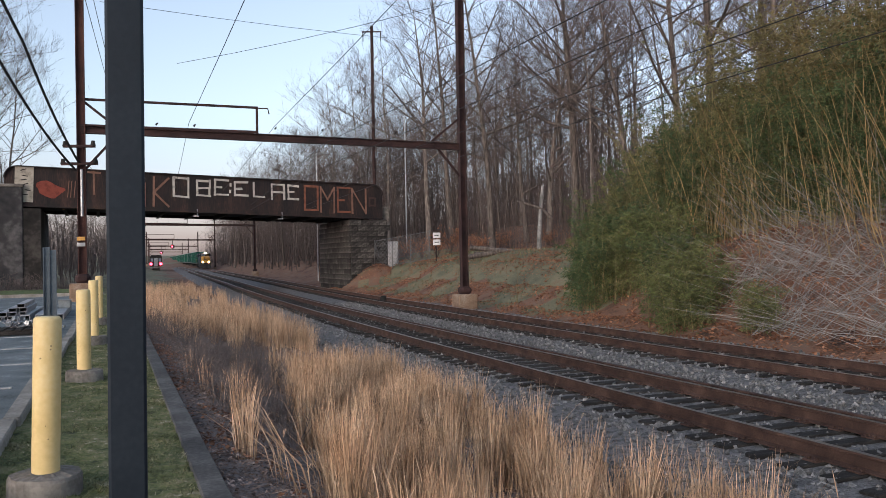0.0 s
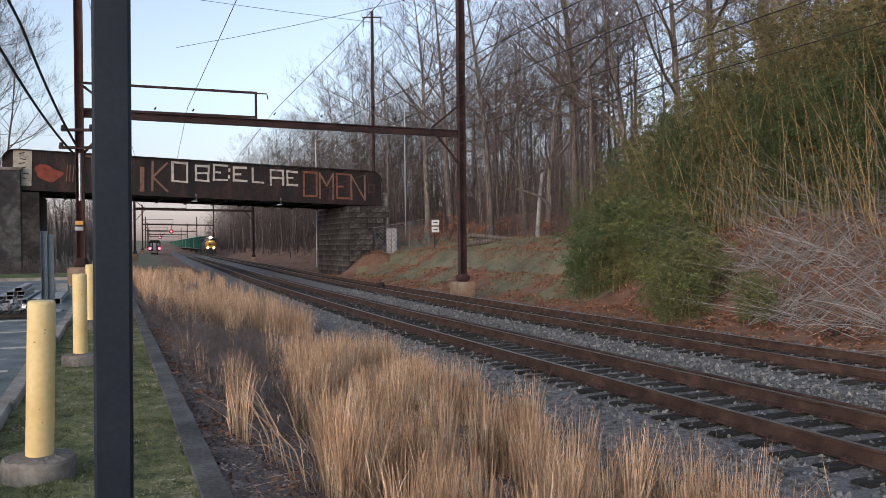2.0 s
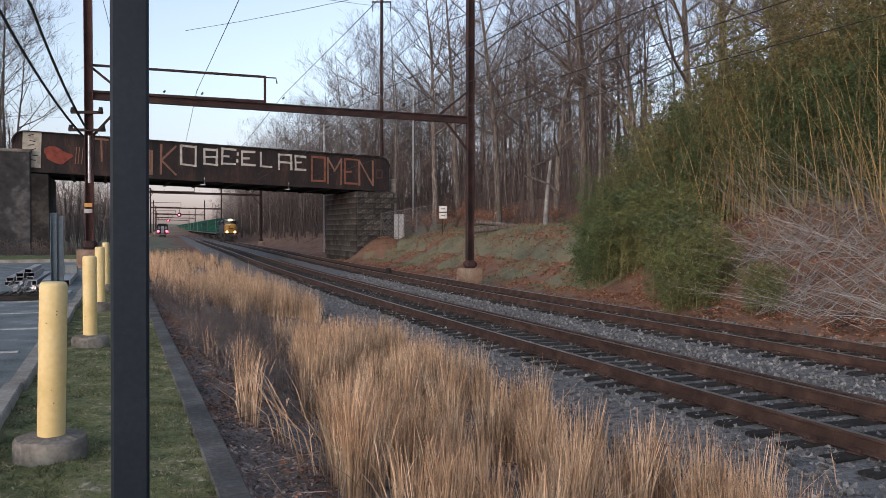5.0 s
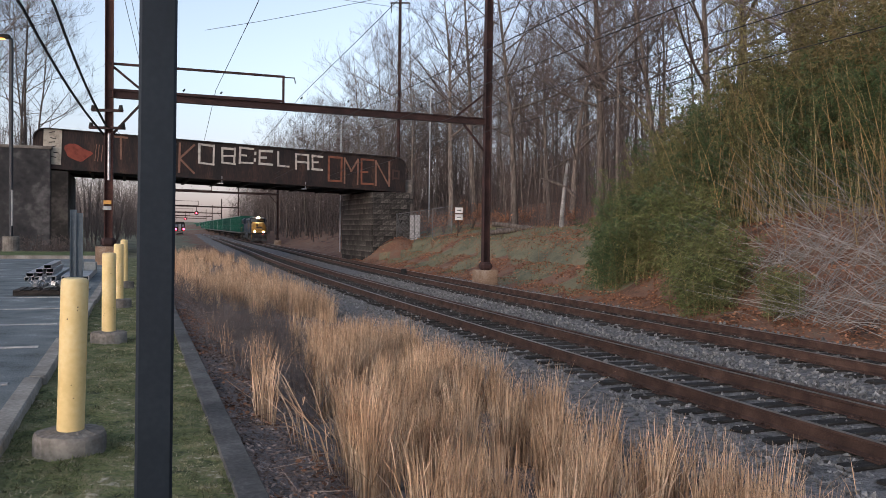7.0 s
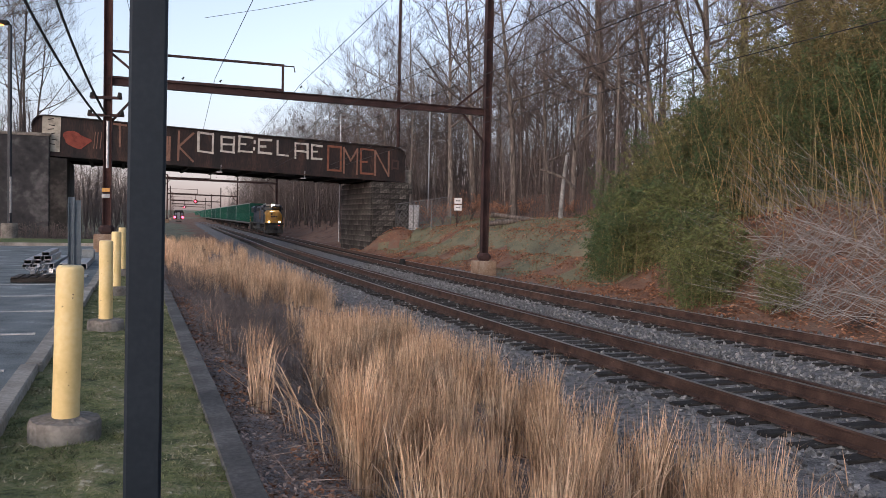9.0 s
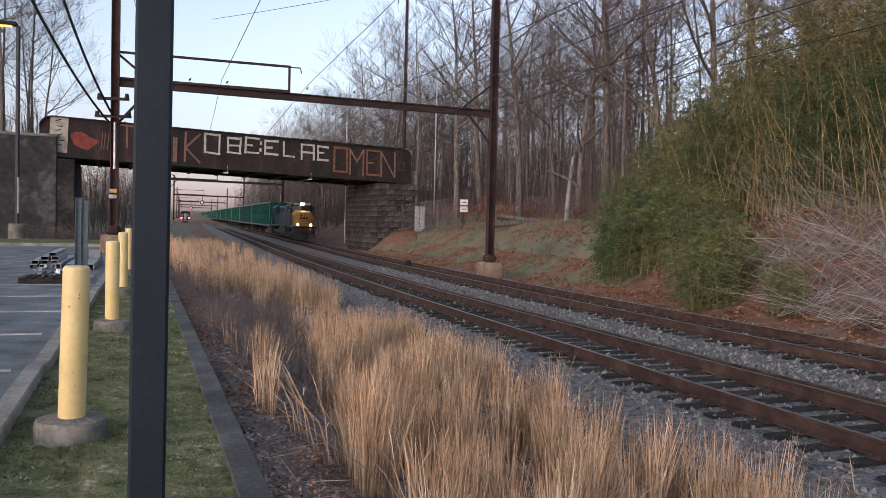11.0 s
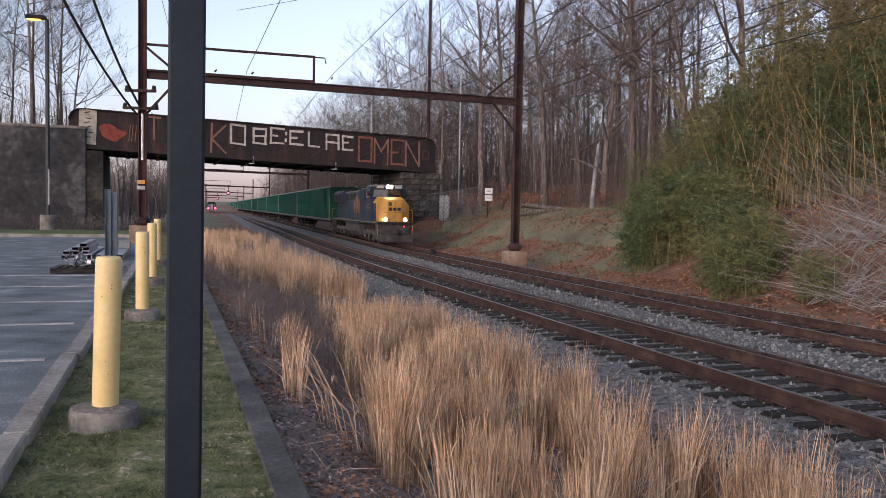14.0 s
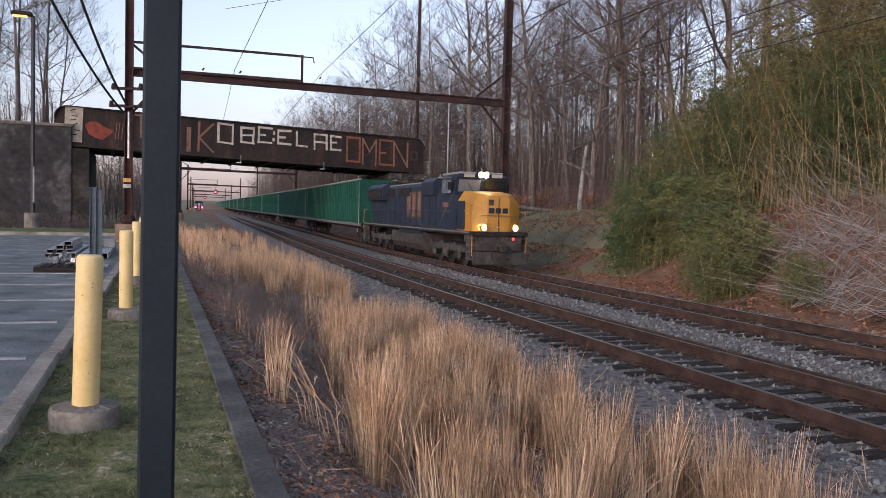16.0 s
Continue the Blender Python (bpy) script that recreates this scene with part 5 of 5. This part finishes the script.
P_DIM = paint("worn_spray_paint", (.05, .032, .028))
P_WHITE, P_ORANGE, P_PINK, P_RED = paint("white_spray_paint", (.47, .445, .4)), paint("orange_spray_paint", (.19, .08, .05)), paint("pale_orange_spray_paint", (.19, .11, .08)), paint("red_spray_paint", (.2, .052, .036))
STROKES = {"I": ["0002"], "T": ["0222", "1012"], "U": ["0200", "0010", "1012"], "K": ["0002", "0122", "0120"], "D": ["0002", "0222", "2220", "2000"], "B": ["0002", "0222", "2221", "2101", "2120", "2000"],
           "E": ["0002", "0222", "0111", "0020"], "L": ["0002", "0020"], "A": ["0002", "0222", "2220", "0121"], "M": ["0002", "0211", "1122", "2220"], "N": ["0002", "0220", "2022"], ":": ["0000", "0202"], "O": ["0002", "0222", "2220", "2000"]}
WORDS = [("I", 4.96, 7.55, .17, 1.86, 2), ("T", 5.21, 7.71, .85, 1.72, 2), ("U", 9.11, 6.98, .4, 1.8, 2), ("K", 9.99, 6.99, 1.12, 2.3, 2), ("D", 11.54, 7.84, 1.1, 1.5, 0), ("B", 13.31, 8.01, 1.0, 1.22, 0),
         ("E", 14.74, 8.15, 1.05, 1.18, 0), (":", 15.98, 8.4, .1, .5, 0), ("E", 16.33, 8.14, 1.05, 1.1, 0), ("L", 17.89, 8.12, .85, 1.1, 0), ("A", 19.39, 8.0, 1.05, 1.2, 0),
         ("E", 20.81, 8.08, .82, 1.1, 0), ("O", 22.2, 7.2, 1.15, 2.0, 1), ("M", 23.6, 7.05, 1.2, 2.15, 2), ("E", 25.13, 7.1, 1.1, 2.1, 1), ("N", 26.43, 7.05, 1.25, 2.1, 2), ("O", 28.05, 7.75, .5, .7, 3)]
tag_group = "letters on the girder"
rnd = random.Random(77)
for ch, u, z, w, h, c in WORDS:
    s = Shape()
    for k, st in enumerate(STROKES[ch]):
        q = [int(d) for d in st]
        a = bp(u + w * q[0] / 2 + rnd.uniform(-.03, .03), -.075 - .003 * k, z + h * q[1] / 2 + rnd.uniform(-.04, .04))
        b = bp(u + w * q[2] / 2 + rnd.uniform(-.03, .03), -.075 - .003 * k, z + h * q[3] / 2 + rnd.uniform(-.04, .04))
        if (a - b).length < .15:
            b = a + Vector((0, 0, .14))
        d = (b - a).normalized() * .07
        s.beam(a - d, b + d, rnd.uniform(.14, .19) if c != 2 else rnd.uniform(.13, .18), .004, BV)
    tagged(part("painted_letter", s, (P_WHITE, P_ORANGE, P_PINK, P_DIM)[c]), ("white", "orange", "faded pale orange", "nearly worn-off")[c] + " spray-painted letter on the dark girder", "graffiti", tag_group)
pan = Shape().beam(bp(.15, -.05, 8.28), bp(1.42, -.05, 8.28), 2.7, .006, BV)
tagged(part("graffiti_panel", pan, paint("off_white_paint", (.38, .35, .29))), "off-white painted panel with dark scribbles on the girder", "graffiti")
for i in range(6):
    z = 9.3 - i * .36
    u = .55 + rnd.uniform(-.2, .3)
    tagged(part("painted_scribble", Shape().beam(bp(u, -.06, z), bp(u + .4, -.06, z - rnd.uniform(-.15, .25)), .07, .004, BV), M_GIRDER), "dark scribble on the off-white panel", "graffiti", "scribbles on the panel")
blob = Shape()
prof = [(2.5 + .95 * math.cos(a) * (1 + .22 * math.sin(3 * a + 1)), 7.95 + .55 * math.sin(a) * (1 + .35 * math.cos(2 * a + 2))) for a in [i * math.pi / 9 for i in range(18)]]
blob.add([bp(u, -.05, z) for u, z in prof] + [bp(u, -.056, z) for u, z in prof], [tuple(range(17, -1, -1)), tuple(range(18, 36))] + [(i, (i + 1) % 18, 18 + (i + 1) % 18, 18 + i) for i in range(18)])
tagged(part("painted_patch", blob, P_RED), "faded red spray-painted patch on the girder", "graffiti")
for u in (3.75, 3.95, 4.2):
    tagged(part("painted_scrawl", Shape().beam(bp(u, -.06, 7.4), bp(u + .12, -.06, 8.7), .06, .004, BV), P_PINK), "thin pale scrawl on the girder", "graffiti", "scrawls on the girder")
for u in (13.3, 20.2):
    l = thing("bridge_light", "small bracket light under the girder", "light fixture", "bracket lights under the bridge", kind="")
    part("stem", Shape().beam(bp(u, -.2, 6.9), bp(u, -.2, 6.3), .05, .05, BU), M_GREY, l)
    part("lamp_head", Shape().box(bp(u - .12, -.2, 6.3), (.45, .16, .08), None, .02), M_GREY, l)


# ---- street lamp ----
def street_lamp():
    z = .58
    L = thing("street_lamp", "dark tall lot lamp on a concrete base, its head lit amber", "street lamp", "", pose(-25.3, 44, z))
    part("base", Shape().tube([(0, 0, -.3), (0, 0, 1.0), (0, 0, 1.02)], [.42, .42, .38], 20), M_CONC, L)
    part("pole", Shape().beam((0, 0, 1.0), (0, 0, 12.0), .17, .17, (1, 0, 0), .02), M_POST, L)
    part("head", Shape().box((-.5, -.25, 12.05), (1.1, .4, .22), Matrix.Rotation(.3, 4, "Z"), .06), M_BLACK, L)
    part("bulb", Shape().box((-.6, -.28, 11.92), (.7, .32, .06), Matrix.Rotation(.3, 4, "Z"), .02), glow("amber_lamp", (1, .45, .1), 1.8), L, "lit amber lens")
    part("sleeve", Shape().tube([(.12, -.1, 1.6), (.12, -.1, 3.6)], .05, 8), M_WHITE, L)


street_lamp()


# ---- overhead and pole wires ----
def wire(pts, r, label, sag=0.0, group="overhead wires"):
    out = []
    for a, b in zip(pts, pts[1:]):
        a, b = Vector(a), Vector(b)
        for i in range(9):
            f = i / 8
            out.append(a.lerp(b, f) - Vector((0, 0, 4 * sag * f * (1 - f))))
    tagged(part("wire", Shape().tube(out, r, 5, False), M_WIRE), label, "wire", group)


def lift(y, o, z):
    p = on_line(y, o)
    p.z = z
    return p


LP = on_line(37.9, -10.43)
for a, b, c in (((-15.75, 34.5, 6.2), (-14.05, 25, 9.1), (-11.8, 12, 14)), ((-15.5, 34.4, 6.4), (-14.3, 27.5, 9.8), (-12.4, 17, 15.2))):
    wire([a, b, c], .05, "thick black cable slung from the line pole", .3, "cables on the line pole")
for o, z in ((-9, 8.4), (-6, 8.4), (-2.2, 8.4)):
    wire([lift(-50, o - .5, 13.5), lift(37.9, o, z), lift(124.5, o, z + .2)], .012, "thin dark overhead feeder wire", .5)
for o in (0, DC):
    wire([lift(-50, o, 9.4), lift(37.9, o, 7.6), lift(124.5, o, 7.6), lift(208, o, 7.7)], .014, "thin dark messenger wire over the track", .9)
    wire([lift(-50, o, 6.6), lift(37.9, o, 6.5), lift(124.5, o, 6.5), lift(208, o, 6.6)], .012, "thin dark contact wire over the track", .1)
for o, z, z2 in ((-10.43, 14.6, 12), (DC + 2.5, 16, 12), (-10.43, 16.4, 12.6), (DC + 2.4, 14.2, 11)):
    wire([lift(-50, o + (1 if o > 0 else -1), z + 1), lift(37.9, o, z), lift(124.5, o * .9, z2)], .016, "thin dark transmission wire between the tall poles", .8)
wire([(-14, 33, 13), (12, 58, 17), (30, 75, 20)], .011, "thin dark wire slanting over the tracks", .5)
wire([(-11, 33.5, 10.5), (10, 24, 12.5), (26, 18, 13.5)], .01, "thin dark wire slanting over the tracks", .4)
arms = thing("pole_crossarm", "dark steel crossarm with insulators on the line pole", "crossarm")
for dz, w in ((0, 1.3), (-.75, 1.5)):
    part("arm", Shape().beam((LP.x - w / 2, LP.y - .25, 7.2 + dz), (LP.x + w / 2, LP.y - .1, 7.2 + dz), .1, .12), M_STEEL, arms)
    for k in (-1, 1):
        part("insulator", Shape().tube([(LP.x + k * w * .46, LP.y - .2, 7.2 + dz), (LP.x + k * w * .46, LP.y - .2, 7.42 + dz)], [.11, .07], 8), M_BLACK, arms)
for z in (3.0, 3.25):
    tagged(part("pole_tag", Shape().box((LP.x + .05, LP.y - .24, z), (.34, .02, .16)), M_NOSE if z > 3.1 else M_WHITE), "small plate fixed to the line pole", "plate", "plates on the line pole")
conduit = Shape().tube([(LP.x + .1, LP.y - .22, 4.2), (LP.x + .1, LP.y - .22, 6.2)], .06, 8)
tagged(part("conduit", conduit, M_GREY), "pale conduit strapped to the rusty pole", "conduit")


def line_pole(x, y, h, label):
    t = thing("utility_pole", label, "utility pole", "tall poles beyond the bridge", (x, y, land(x, y, False)))
    part("shaft", Shape().tube([(0, 0, -.3), (0, 0, h)], [.2, .15], 10), M_STEEL, t)
    part("crossarm", Shape().beam((-1.0, 0, h - .6), (1.0, 0, h - .6), .12, .12), M_STEEL, t)
    for k in (-1, 1):
        part("insulator", Shape().tube([(k * .9, 0, h - .6), (k * .9, 0, h - 1.6)], .05, 8), M_BLACK, t)


line_pole(-6.9, 82, 24, "tall rust-brown steel line pole behind the bridge")
thin = thing("signal_mast", "thin pale mast on the wooded bank", "mast", "", (-3.6, 80, land(-3.6, 80, False)))
part("shaft", Shape().tube([(0, 0, -.2), (0, 0, 15)], .07, 8), M_GREY, thin)


# ---- fence, boxes, signs on the bank ----
def fence():
    f = thing("chain_link_fence", "grey chain-link fence with steel posts by the abutment", "fence")
    a, b, c = Vector((-6.9, 74, 0)), Vector((-6.0, 70.5, 0)), Vector((-1.1, 66.5, 0))
    mesh = Shape()
    for p, q in ((a, b), (b, c)):
        n = max(2, int((q - p).length / 1.6))
        for i in range(n + 1):
            o = p.lerp(q, i / n)
            z = land(o.x, o.y, False)
            part("fence_post", Shape().tube([(o.x, o.y, z - .2), (o.x, o.y, z + 2.5)], .04, 8), M_FENCE, f)
        za, zb = land(p.x, p.y, False), land(q.x, q.y, False)
        for h in (.1, 2.4):
            part("fence_rail", Shape().tube([(p.x, p.y, za + h), (q.x, q.y, zb + h)], .025, 6), M_FENCE, f)
        m = int((q - p).length / .16)
        for i in range(m):
            for k in (0, 1):
                u = p.lerp(q, i / m)
                v = p.lerp(q, min(1, (i + 6) / m)) if k else p.lerp(q, max(0, (i - 6) / m))
                mesh.beam((u.x, u.y, za + (zb - za) * i / m + .12), (v.x, v.y, za + (zb - za) * i / m + 2.38), .014, .014)
    tagged(part("chain_link", mesh, M_FENCE, f), kind="stuff")


fence()
for x, y, w, h, lab in ((-4.4, 70.6, .9, 2.2, "grey steel electrical cabinet behind the fence"), (-5.2, 72.4, .8, 1.9, "weathered pale box beside the girder's end")):
    z = land(x, y, False)
    if "pale" in lab:
        z = 4.9
    c = thing("electrical_cabinet", lab, "cabinet", "", (x, y, z))
    part("body", Shape().box((0, 0, h / 2), (w, .5, h), None, .03), M_CONC if "pale" in lab else M_GREY, c)
    part("door", Shape().box((0, -.26, h / 2), (w * .85, .03, h * .85), None, .01), M_CONC if "pale" in lab else M_GREY, c)
    if "pale" in lab:
        part("leg", Shape().box((0, 0, -1.5), (.25, .25, 3.2), None, .02), M_WALLC, c)
sg = thing("trackside_sign", "two white plates on a thin post on the bank", "sign", "", (-.55, 64, land(-.55, 64, False)))
part("post", Shape().tube([(0, 0, -.2), (0, 0, 2.3)], .04, 8), M_STEEL, sg)
for z in (1.5, 2.05):
    part("plate", Shape().box((.06, -.06, z), (.6, .03, .44), None, .01), paint("white_plate", (.6, .6, .58)), sg, "white plate with a dark bar")
    part("plate_bar", Shape().box((.06, -.08, z), (.34, .012, .06)), M_BLACK, sg)
st = thing("switch_stand", "short black switch stand beside the far track", "switch stand", "", (-3.6, 47.5, land(-3.6, 47.5, False) + .0))
part("body", Shape().tube([(0, 0, -.1), (0, 0, .5), (0, 0, .85)], [.2, .24, .14], 10), M_BLACK, st)
part("base", Shape().box((0, 0, .05), (.7, .5, .12), None, .02), M_BLACK, st)
sd = thing("satellite_mast", "pale antenna panels on a thin mast beyond the bridge", "antenna", "", (-12.5, 80, 4))
part("mast", Shape().tube([(0, 0, -4), (0, 0, 8.8)], .06, 8), M_GREY, sd)
for i in range(3):
    part("antenna_panel", Shape().beam((-.7 + .1 * i, 0, 7.5 + .45 * i), (.5 + .1 * i, 0, 7.9 + .45 * i), .1, .16), M_FENCE, sd)


# ---- the stack in the parking lot ----
def u_post(x, y, h, lean):
    t = thing("sign_post", "grey-blue steel channel post standing in the lot", "post", "channel posts in the lot", pose(x, y, .57, lean, 0, 20))
    part("channel", Shape().box((0, 0, h / 2), (.16, .02, h)).box((-.075, -.03, h / 2), (.02, .06, h)).box((.075, -.03, h / 2), (.02, .06, h)), mat("slate_steel", [(.07, .09, .11), (.12, .15, .17)], .6, 3, 20, .1, metal=.3), t)
    part("foot", Shape().box((0, 0, .03), (.5, .4, .06), None, .01), M_GREY, t)


u_post(-9.9, 20.3, 1.97, 0)
u_post(-10.2, 20.6, 2.06, 0)


def pallet(x, y, turn, label):
    t = thing("pallet", label, "pallet", "pallets in the lot", pose(x, y, .59, 0, 0, turn))
    for i in range(3):
        part("runner", Shape().box((0, -.5 + i * .5, .06), (1.3, .09, .1), None, .008), M_TIE, t)
    for i in range(7):
        part("slat", Shape().box((-.57 + i * .19, 0, .125), (.14, 1.15, .025), None, .004), M_TIE, t)


pallet(-9.82, 18.6, 20, "flat weathered wooden pallet under metal parts")
rnd = random.Random(31)
TUBE = Shape()
for dx, dz, w, h in ((0, .006, .2, .012), (0, .109, .2, .012), (-.094, .0575, .012, .091), (.094, .0575, .012, .091)):
    TUBE.box((dx, 1.6, dz), (w, 3.2, h), None, .002)
TUBE = TUBE.mesh("profile")
for i, n in enumerate((2, 3, 4)):
    for j in range(n):
        t = thing("steel_tube", "galvanised rectangular steel tube stacked on the asphalt", "tube", "stacked steel tubes", pose(-12.6 + i * .235 + rnd.uniform(-.02, .02), 22.85 + i * .1 + rnd.uniform(-.06, .06), .595 + j * .119, 0, 0, 22.5))
        part("profile", TUBE, M_GREY, t)
for i in range(3):
    t = thing("steel_beam", "long galvanised channel lying beside the kerb", "beam", "long beams by the kerb", pose(-11.05 - i * .42, 22.9 - i * .12, .6, 0, 0, 22.5))
    part("profile", Shape().box((0, 2.6, .15), (.3, 5.2, .02), None, .003).box((-.14, 2.6, .075), (.02, 5.2, .14)).box((.14, 2.6, .075), (.02, 5.2, .14)), M_GREY, t)
for i in range(16):
    a = rnd.uniform(0, 180)
    t = thing("steel_bracket", "bent galvanised bracket heaped on the pallet", "bracket", "heaped brackets", pose(-9.85 + rnd.uniform(-.36, .36), 18.75 + rnd.uniform(-.3, .3), .75 + rnd.uniform(0, .12), rnd.uniform(-25, 25), rnd.uniform(-30, 30), a))
    part("plate", Shape().box((0, 0, 0), (.26, .1, .012)).box((.125, 0, .06), (.012, .1, .12)).box((-.125, 0, .04), (.012, .1, .08)), M_GREY, t)
box_ = thing("white_box", "white box on the stacked beams", "box", "", pose(-12.35, 26.1, .76, 0, 0, 20))
part("body", Shape().box((0, 0, .12), (.36, .34, .24), None, .02), M_SILVER, box_)
part("lid", Shape().box((0, 0, .255), (.38, .36, .03), None, .01), M_SILVER, box_)
rnd = random.Random(63)
for i in range(7):
    x, y = 3.45 + rnd.uniform(-.7, .9), 56 + rnd.uniform(-.5, .5)
    t = thing("cut_log", "weathered log in a low heap on the crest of the bank", "log", "logs on the bank", pose(x, y, land(x, y, False) + .12 + .2 * (i % 3), 0, rnd.uniform(-8, 8), rnd.uniform(-25, 25)))
    k = rnd.uniform(.11, .19)
    n = rnd.uniform(.7, 1.5)
    part("trunk", Shape().tube([(-n, 0, 0), (0, .04, .03), (n, -.04, 0)], [k, k * 1.05, k * .85], 10), M_BARK, t)
snag = thing("dead_trunk", "pale barkless broken tree trunk standing on the bank", "tree", "", (6.7, 56, land(6.7, 56, False)))
part("trunk", Shape().tube([(0, 0, -.3), (.06, 0, 1.2), (.2, .05, 3.0), (.36, .08, 4.5)], [.17, .15, .13, .08], 10), M_DEADC, snag)
part("limb", Shape().tube([(-1.6, -.1, 3.5), (-.9, -.1, 3.3), (.2, 0, 2.9), (1.0, .1, 2.2)], [.05, .08, .1, .12], 8), M_BARK, snag, "dark fallen limb caught against it")


def russet_shrub(x, y, h, seed):
    """A bush that keeps its dead leaves."""
    r = random.Random(seed)
    t = thing("russet_shrub", "low shrub still holding its rust-brown dead leaves", "shrub", "russet shrubs under the trees", (x, y, land(x, y, False)))
    stem, leaf = Shape(), Shape()
    for _ in range(16):
        a, k = r.uniform(0, 6.283), r.uniform(.3, .9)
        tip = Vector((math.cos(a) * k * h * .8, math.sin(a) * k * h * .8, h * r.uniform(.6, 1.05)))
        mid = Vector((tip.x * .35, tip.y * .35, tip.z * .5))
        stem.tube([(0, 0, -.1), mid, tip], [.02, .014, .004], 4, False)
        for _ in range(32):
            c = mid.lerp(tip, r.uniform(-.2, 1.05)) + Vector((r.gauss(0, .14), r.gauss(0, .14), r.gauss(0, .1)))
            m = Euler((r.uniform(0, 6), r.uniform(0, 6), r.uniform(0, 6))).to_matrix()
            q = r.uniform(.04, .085)
            leaf.add([c + m @ Vector(p) for p in ((-q, 0, 0), (0, -q * .5, .2 * q), (q, 0, 0), (0, q * .5, .2 * q))], [(0, 1, 2, 3)])
    part("stem", stem, M_TWIG, t)
    tagged(part("leaf", leaf, M_LITTER, t, "rust-brown dead leaves"), kind="stuff")


for i, (x, y, h) in enumerate(((-.5, 67, 2.0), (.6, 68, 2.4), (1.9, 68, 1.8), (3.0, 66.5, 1.5), (-1.8, 69, 1.9), (-3.2, 72, 2.2), (5.2, 69, 1.6), (8.4, 64, 1.2))):
    russet_shrub(x, y, h, 200 + i)


# ---- red signals hung over the line ----
for x, y, z in ((-69.6, 206, 6.1), (-101.3, 288, 5.6)):
    sgn = thing("railway_signal", "black railway signal head showing red", "railway signal", "red signals over the line", (x, y, z))
    part("head", Shape().tube([(0, .1, 0), (0, .3, 0)], .55, 16), M_BLACK, sgn)
    part("lens", Shape().tube([(0, .02, 0), (0, .1, 0)], .22, 14), M_RED, sgn, "lit red lens")
    part("hanger", Shape().beam((0, .2, .4), (0, .2, 7.9 - z + line_z(y)), .12, .12, (1, 0, 0)), M_STEEL, sgn)


def motions():
    for ob, rows in MOVES:
        walk(ob, rows)


motions()
